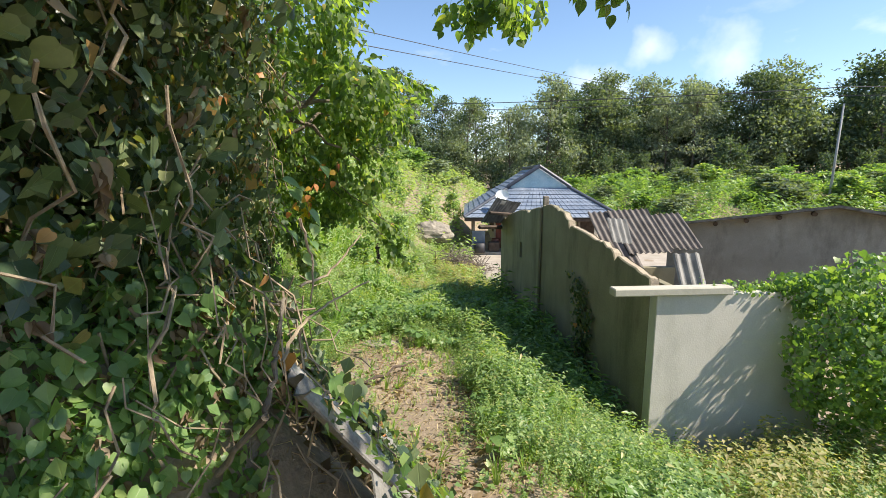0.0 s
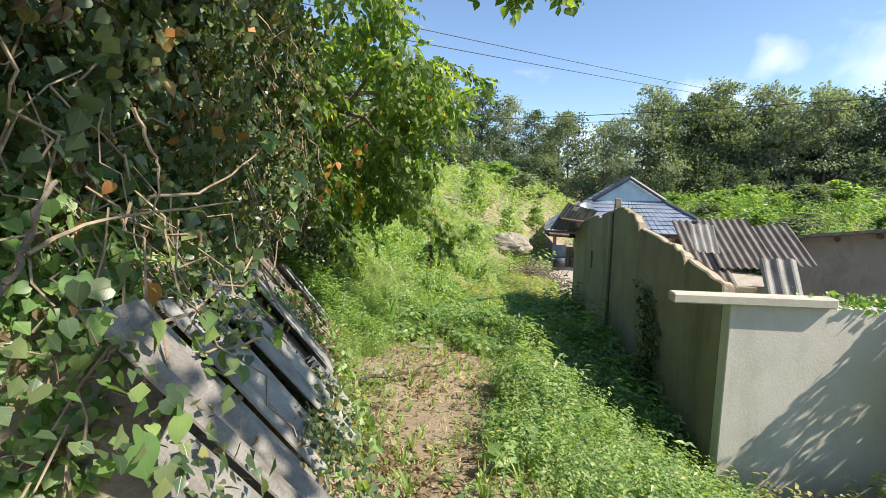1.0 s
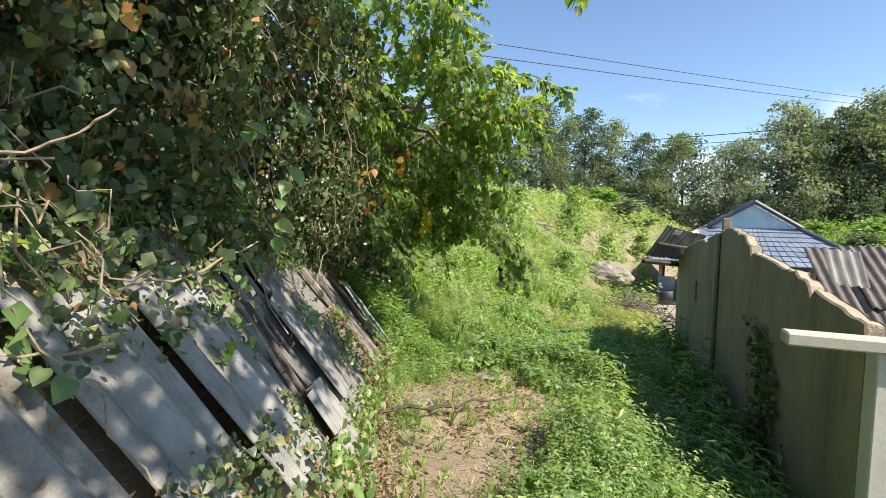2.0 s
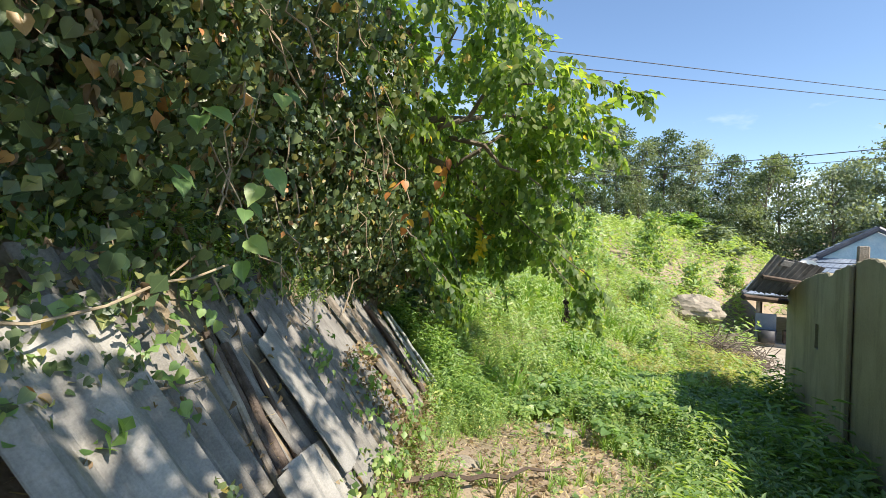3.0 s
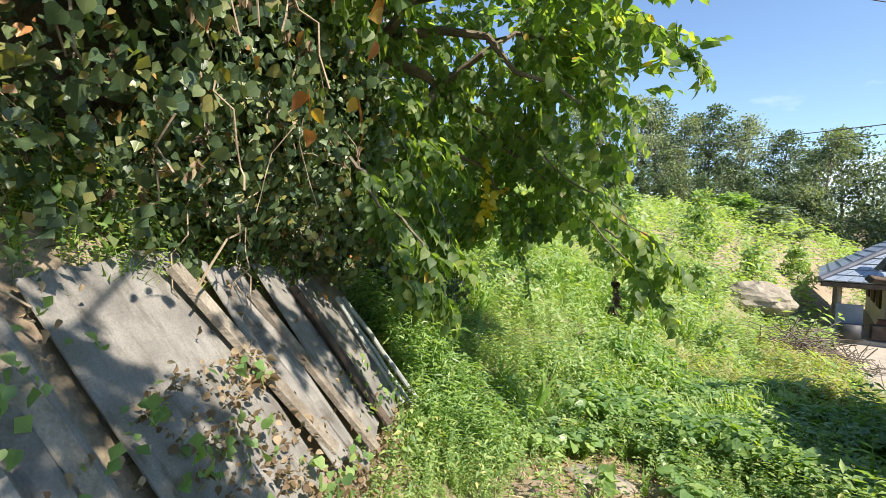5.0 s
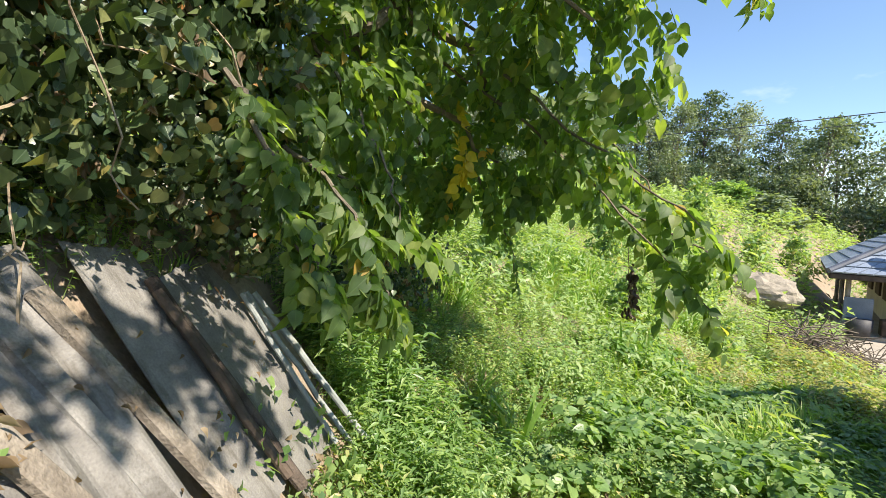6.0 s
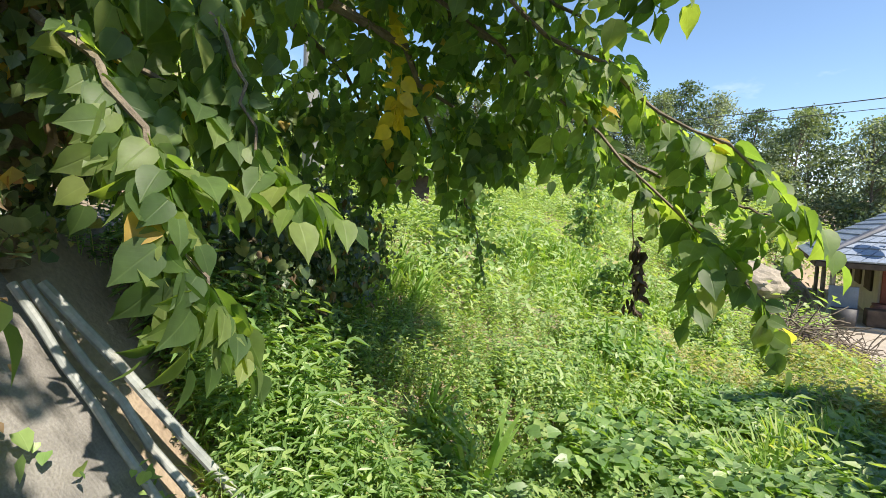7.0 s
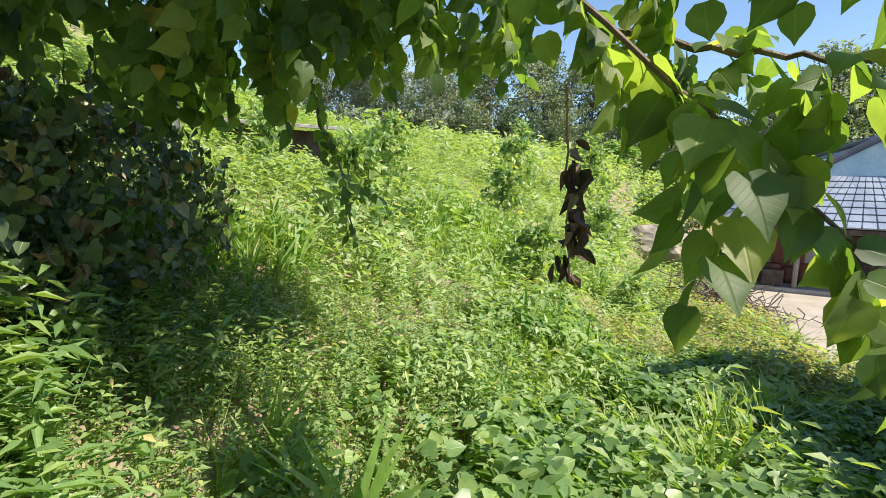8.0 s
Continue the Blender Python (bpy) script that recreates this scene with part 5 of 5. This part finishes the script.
tagged(raw_mesh("trailing_runner", v, f, [L_cover], uv=uv, shade=True), "pale heart-shaped leaves on a trailing runner", "vines", kind="stuff")

# dead leaves caught on the sheets
n = 170
lat, zz = rt.uniform(1.1, 6.6, n), rt.uniform(-.1, .85, n)
P = np.array([tuple(on_bank(a, z - .1 * a + .15, .075)) for a, z in zip(lat, zz)])
v, f, uv = dress([fan([(.08, 0), (.22, .15), (.28, .4), (.2, .65), (.07, .88), (0, 1.0)], .5, .3)], P, np.tile([.4, .2, -.6], (n, 1)) + .8 * unit(n, rt), (.02, .05), rt, .3, ups=np.tile(np.array(PL_N), (n, 1)))
tagged(raw_mesh("leaf_litter", v, f, [L_dry], uv=uv), "dead brown leaves caught on the leaning sheets", "leaves", kind="stuff")
n = 110
lat, zz = rt.uniform(.4, 1.15, n), rt.uniform(.0, 1.0, n)
P = np.array([tuple(on_bank(a, z, rt.uniform(.06, .16))) for a, z in zip(lat, zz)])
v, f, uv = dress(vc, P, np.tile([.6, .1, .5], (n, 1)) + .4 * unit(n, rt), (.06, .11), rt)
tagged(raw_mesh("low_vines", v, f, [L_vine], uv=uv, shade=True), "small vines straying over the first sheets", "vines", kind="stuff")

n = 260
lat = rt.uniform(1.5, 2.6, n)
zz = np.where(rt.uniform(0, 1, n) < .6, rt.uniform(.02, .34, n) - .10 * (lat - 1.5), rt.uniform(.70, 1.1, n) - .12 * np.abs(lat - 1.2))
P = np.array([tuple(on_bank(a, z, rt.uniform(.05, .17))) for a, z in zip(lat, zz)])
v, f, uv = dress(vc, P, np.tile([.6, .1, .5], (n, 1)) + .5 * unit(n, rt), (.06, .10), rt)
tagged(raw_mesh("low_vines", v, f, [L_vine], uv=uv, shade=True), "small-leaved vines over the ends of the sheets", "vines", kind="stuff")

# creepers over the sheets and the foot of the bank
n = 420
lat, zz = rt.uniform(.6, 6.6, n), rt.uniform(-.5, 1.0, n)
keep = (np.sin(lat * 3.3) + np.sin(zz * 5 + lat * 1.7) > .75) | ((lat > 4.45) & (lat < 5.1) & (zz < .2)) | (zz > .72) | (zz < -.28 - .03 * lat)
P = np.array([tuple(on_bank(a, max(z, -.12 - .09 * a), .10)) for a, z in zip(lat[keep], zz[keep])])
v, f, uv = dress(vc, P, np.tile([.6, .4, .4], (len(P), 1)) + .3 * unit(len(P), rt), (.08, .15), rt)
tagged(raw_mesh("creepers", v, f, [L_cover], uv=uv, shade=True), "green creepers straying over the leaning sheets", "creepers", kind="stuff")
la = rt.uniform(1.0, 6.6, 260)
z_f = np.interp(la, [1, 1.8, 2.3, 2.8, 3.6, 4.4, 5.2, 6.6], [.2, .12, -.08, -.2, -.3, -.42, -.55, -.7]) + rt.normal(-.02, .06, 260)
P = np.array([tuple(on_bank(a, z, rt.uniform(.03, .16))) for a, z in zip(la, z_f)])
P = P[(np.sin(la * 5.3) + np.sin(la * 2.1) > -.5)]
v, f, uv = dress(vc, P, np.tile([.6, .4, .4], (len(P), 1)) + .4 * unit(len(P), rt), (.08, .15), rt)
tagged(raw_mesh("foot_creepers", v, f, [L_weed], uv=uv, shade=True), "green creepers along the foot of the leaning sheets", "creepers", kind="stuff")
n = 2200
lat, zz = rt.uniform(.7, 6.5, n), rt.uniform(-.75, .2, n)
keep = ((lat > 4.45) & (lat < 5.2)) | (zz < -.22 - .06 * lat)
P = np.array([tuple(on_bank(a, z, .055)) for a, z in zip(lat[keep], zz[keep])])
P[:, 2] = np.maximum(P[:, 2], land(P[:, 0], P[:, 1]) + .01)
v, f, uv = dress([twig(140, 3, .6)], P, unit(len(P), rt), (.03, .08), rt, .8)
tagged(raw_mesh("bank_litter", v, f, [L_dry], uv=uv), "dry leaf litter along the foot of the bank", "litter", kind="stuff")

# ---- ivy on the low wall ----
IVY = [(4.35, 4.45, -.15, .72, .5, .95), (5.2, 4.4, -.3, .9, .7, 1.0), (4.1, 4.85, .38, .5, .25, .22), (6.3, 4.8, -.6, 1.0, .8, .8)]
P, N = blob_points(IVY, 150, rt, .72)
P = P[P[:, 2] > -2.2]
N = N[:len(P)]
nrm = P - np.array([4.7, 4.9, -.3])
v, f, uv = dress(vc, P, nrm * np.array([1, 1, .4]) + .3 * unit(len(P), rt), (.10, .18), rt)
tagged(raw_mesh("ivy_thicket", v, f, [L_cover], uv=uv, shade=True), "sunlit yellow-green creeper thicket over the low wall", "creeper", kind="stuff")
n = 330
P = np.stack([rt.uniform(2.9, 4.25, n), rt.uniform(4.70, 4.9, n), rt.uniform(.34, .43, n)], 1)
P = P[rt.uniform(0, 1, n) < (P[:, 0] - 2.7) / 1.4]
P[:, 1] += (P[:, 0] - 2.3) * .07
v, f, uv = dress(vc, P, unit(len(P), rt) + UP * .5, (.07, .12), rt)
tagged(raw_mesh("wall_top_creeper", v, f, [L_cover], uv=uv, shade=True), "yellowing creeper along the lintel", "creeper", kind="stuff")
# dark climber on the shaded wall
n = 900
yy, z0 = rt.uniform(6.0, 7.2, n), rt.uniform(-1.3, .1, n)
k = rt.uniform(0, 1, n) < np.exp(-((yy - 6.65 - .25 * z0) / .22) ** 2) * (1 - (z0 + 1.3) / 2.2)
P = np.stack([2.30 + (yy[k] - 4.73) * -.1037 - .04, yy[k], z0[k]], 1)
v, f, uv = dress(vc, P, np.tile([-1, 0, .2], (len(P), 1)) + .3 * unit(len(P), rt), (.10, .18), rt)
tagged(raw_mesh("wall_climber", v, f, [L_vine], uv=uv, shade=True), "dark climber on the shaded plaster wall", "climber", kind="stuff")

# ---- shrubs and field on the right ----
shrub_kinds = [bush_tree(300 + i, 2.6, 1800, 0.20, (L_mix, L_cover, L_weed)[i], ("bright green rounded shrub", "green shrub at the field edge", "yellow-green shrub at the field edge")[i]) for i in range(3)]
rs = np.random.default_rng(31)
first = set()
for i in range(64):
    x, y = rs.uniform(9, 36), rs.uniform(22, 40)
    if i > 54:
        x, y = rs.uniform(-4, 9), rs.uniform(33, 44)
    s = rs.uniform(.6, 1.15)
    k = int(rs.integers(0, 3)) if x > 20 else int(rs.integers(0, 2))
    mm = Matrix.Translation((x, y, float(land(x, y)) - .2)) @ Matrix.Rotation(rs.uniform(0, 6.28), 4, "Z") @ Matrix.Scale(s, 4)
    if k not in first:
        first.add(k)
        shrub_kinds[k].matrix_world = mm
        ob = shrub_kinds[k]
    else:
        ob = copy_thing(shrub_kinds[k], mm)
    ob.scale = (1.7 * s, 1.5 * s, .75 * s)
    ob["group"] = "field shrubs"
hill_bush = bush_tree(320, 1.5, 1100, 0.13, L_weed, "low green bush on the weedy hillside")
hb = [(-2.2, 12.6, .8), (-1.0, 14.5, .7), (-3.5, 15.5, 1.0), (-5.2, 13.4, 1.0), (-1.8, 17.8, .9), (-4.4, 19.5, 1.2), (-.8, 23.5, 1.1), (-7.0, 17.0, 1.2), (-2.7, 24.0, 1.3), (-5.6, 25.0, 1.3), (.6, 29.0, 1.2), (-3.4, 30.0, 1.5), (-8.5, 14.5, 1.1), (-3.9, 10.8, .9), (-6.0, 11.6, .8)]
for i, (x, y, s) in enumerate(hb):
    mm = Matrix.Translation((x, y, float(land(x, y)) - .15)) @ Matrix.Rotation(i * 1.3, 4, "Z") @ Matrix.Scale(s, 4)
    if i == 0:
        hill_bush.matrix_world = mm
        ob = hill_bush
    else:
        ob = copy_thing(hill_bush, mm)
        ob.scale = (s, s, s)
    tagged(ob, "", "bush", "hillside bushes")
scatter("field_weeds", far, 6000, (8, 36), (22, 42), (.7, 1.25), L_cover, weeds_keep, "green field weeds below the wood", 41, tilt=.4)
scatter("field_weeds", fine, 1500, (4.4, 16), (-1, 9), (.3, .7), L_weed, weeds_keep, "rank weeds beyond the low wall", 42, tilt=.4)
scatter("foreground_weeds", fine, 3600, (1.6, 5.5), (.8, 4.5), (.25, .5), L_weed, weeds_keep, "bright weeds before the low wall", 43)
scatter("foreground_seed_heads", fine, 1100, (2.2, 5.2), (1.2, 4.4), (.3, .6), L_gold, weeds_keep, "dry seeding weeds before the low wall", 44)

# ---- poles and wires ----
def pole(at, h, r0, label, lean=0.0):
    T = thing("utility_pole", label, "pole")
    x, y, z = at
    part("shaft", tube([(x, y, z - .6), (x + lean * h, y, z + h)], [r0, r0 * .62], 14), M_concrete, T, smooth=True)
    part("band", tube([(x, y, z + h * .82), (x, y, z + h * .82 + .05)], r0 * .85, 14), M_cable, T)
    return T


pole((-7.1, 10.95, float(land(-7.1, 10.95))), 8.0, .16, "grey concrete utility pole on the weedy slope")
pole((24.6, 29.0, float(land(24.6, 29.0))), 6.4, .085, "grey concrete utility pole before the wood", .03)


def wire(p, q, sag, r0=.012, label="thin black overhead wire"):
    bm = tube(wander(p, q, 24, 0, sag, 1), r0, 5)
    tagged(link_mesh("overhead_wire", bm, M_cable), label, "wire", "overhead wires")


wire((-11.4, -4.9, 2.9), (21.4, 44.9, 9.2), .25, .009)
wire((-11.2, -5.1, 2.55), (21.6, 44.7, 8.8), .25, .009)
wire((-20, 52, 9.6), (24.9, 29.0, 6.9), .5, .03)
wire((-20, 52, 9.0), (24.9, 29.0, 6.4), .5, .02)
wire((24.9, 29.0, 6.9), (60, 18, 7.5), .6, .03)
wire((24.9, 29.0, 6.4), (60, 18, 7.0), .6, .02)

# ---- beside the yard ----
def rock(at, size, seed, mat, label, name="boulder"):
    bm = bmesh.new()
    bmesh.ops.create_icosphere(bm, subdivisions=4, radius=1.0)
    for v in bm.verts:
        n_ = noise.fractal(v.co * 1.4 + Vector((seed, 0, 0)), .8, 2.0, 5)
        v.co = Vector([v.co[i] * size[i] for i in range(3)]) * (1 + .22 * n_)
    ob = link_mesh(name, bm, mat)
    ob.location = at
    return tagged(ob, label, "rock")


rock((-.6, 20.8, -1.0), (1.0, .7, .55), 3.0, M_rock, "pale weathered boulder at the edge of the yard")
rock((-1.2, 5.25, -.86), (.16, .12, .07), 5.0, M_rock, "small flat stone beside the path", "stone")
# stone-coloured hump added where the path end is bare soil
rock((-1.05, 7.35, -1.26), (.34, .22, .09), 7.0, M_rock, "flat hump in place of bare soil at the end of the trodden path", "stone")
pile = bmesh.new()
for i in range(230):
    c = Vector((rs.normal(.55, .75), rs.normal(17.3, .5), 0))
    c.z = float(land(c.x, c.y)) + rs.uniform(.05, .9) * math.exp(-((c.x - .55) / 1.0) ** 2)
    dr = Vector((rs.normal(0, 1), rs.normal(0, .6), rs.normal(.1, .45))).normalized() * rs.uniform(.2, .55)
    tube(wander(c - dr, c + dr, 4, .08, 0, i), float(rs.uniform(.006, .014)), 4, pile)
tagged(link_mesh("brush_pile", pile, M_bark), "tangled heap of dry brushwood by the yard", "brushwood", kind="stuff")
ash = bmesh.new()
bmesh.ops.create_grid(ash, x_segments=14, y_segments=10, size=1.0)
for v in ash.verts:
    x, y = .7 + v.co.x * 1.1, 17.4 + v.co.y * .8
    rr = max(0.0, 1 - v.co.length_squared)
    v.co = Vector((x, y, float(land(x, y)) - .03 + .5 * rr * (1 + .4 * noise.noise(Vector((x * 3, y * 3, 0))))))
tagged(link_mesh("rubbish_heap", ash, M_darkwood), "low dark heap of rubbish under the brushwood", "heap")


def pot(at, r0, h, mat, label):
    prof = [(.62, 0), (.95, .3), (1.0, .55), (.8, .85), (.7, .93), (.78, 1.0), (.66, .98)]
    bm = bmesh.new()
    rings = [[bm.verts.new((at[0] + r0 * a * math.cos(k * math.tau / 16), at[1] + r0 * a * math.sin(k * math.tau / 16), at[2] + h * b)) for k in range(16)] for a, b in prof]
    for p, q in zip(rings, rings[1:]):
        for k in range(16):
            bm.faces.new((p[k], p[(k + 1) % 16], q[(k + 1) % 16], q[k]))
    bm.faces.new(rings[0][::-1])
    tagged(link_mesh("storage_jar", bm, mat, smooth=True), label, "jar", "jars under the eaves")


for k, (x, y, h) in enumerate([(2.5, 21.6, .55), (2.95, 21.8, .45), (3.3, 21.5, .6)]):
    pot((x, y, -1.94), h * .42, h, M_terracotta, "dark reddish-brown storage jar on the plinth")
tagged(link_mesh("metal_sheet", box((1.35, 20.95, -1.93), (1.95, 21.0, -.95), .01), M_blue_tarp), "blue-grey metal panel under the eaves", "panel")
tagged(link_mesh("crate", box((2.15, 21.0, -1.93), (2.65, 21.4, -1.5), .02), M_darkwood), "dark wooden crate on the plinth", "crate")
tagged(link_mesh("water_tub", tube([(1.7, 20.9, -1.94), (1.7, 20.9, -1.5)], [.24, .28], 16), M_cable, smooth=True), "black plastic tub on the plinth", "tub")
dish = thing("satellite_dish", "white satellite dish on the tiled eave", "dish")
bm = bmesh.new()
rings = []
for j in range(6):
    a = j / 5
    rings.append([bm.verts.new((a * .3 * math.cos(k * math.tau / 20), a * .3 * math.sin(k * math.tau / 20), .12 * a * a)) for k in range(20)] if j else [bm.verts.new((0, 0, 0))])
for k in range(20):
    bm.faces.new((rings[0][0], rings[1][k], rings[1][(k + 1) % 20]))
for p, q in zip(rings[1:], rings[2:]):
    for k in range(20):
        bm.faces.new((p[k], q[k], q[(k + 1) % 20], p[(k + 1) % 20]))
dd = part("reflector", bm, M_white, dish, smooth=True)
dd.matrix_world = look((2.7, 20.75, .65), (2.9, 22, -.2))
part("mast", tube([(2.7, 20.95, -.25), (2.7, 20.85, .62)], .025, 8), M_slate_pale, dish)

# small slate-roofed shed up the slope
sm = Matrix.Translation((-8.3, 12.4, 0)) @ Matrix.Rotation(radians(43), 4, "Z")
hs = thing("slope_shed", "small low shed with a pale slate roof up the slope", "shed")
zb = float(land(-7.4, 13.2)) - .4
part("wall", box((0.1, .25, zb), (2.3, 1.7, 1.42), .01, None, sm), M_darkwood, hs)
part("roof", box((-.1, 0, 1.43), (2.5, 2.0, 1.50), .01, None, sm @ Matrix.Rotation(radians(7), 4, "X")), M_slate_pale, hs)

# a stick and bits on the path
tagged(link_mesh("stick", tube(wander((-1.12, 4.19, -.53), (-.41, 5.52, -.76), 8, .04, 0, 5), [.021, .021, .020, .019, .018, .016, .014, .012, .009], 6), M_darkwood), "long dry stick lying on the path", "stick")
tagged(link_mesh("dry_branch", tube(wander((-.35, 1.35, .72), (-.95, 2.75, .55), 9, .025, .02, 8), [.009, .009, .008, .008, .007, .007, .006, .006, .005, .004], 6), M_bark), "bare dry branch lying across the sheets", "branch")
tagged(link_mesh("dry_branch", tube(wander((-.40, 1.3, .86), (-1.05, 2.9, .98), 9, .035, .05, 18), [.005] * 10, 6), M_vine), "bare vine stem looping over the sheets", "branch")
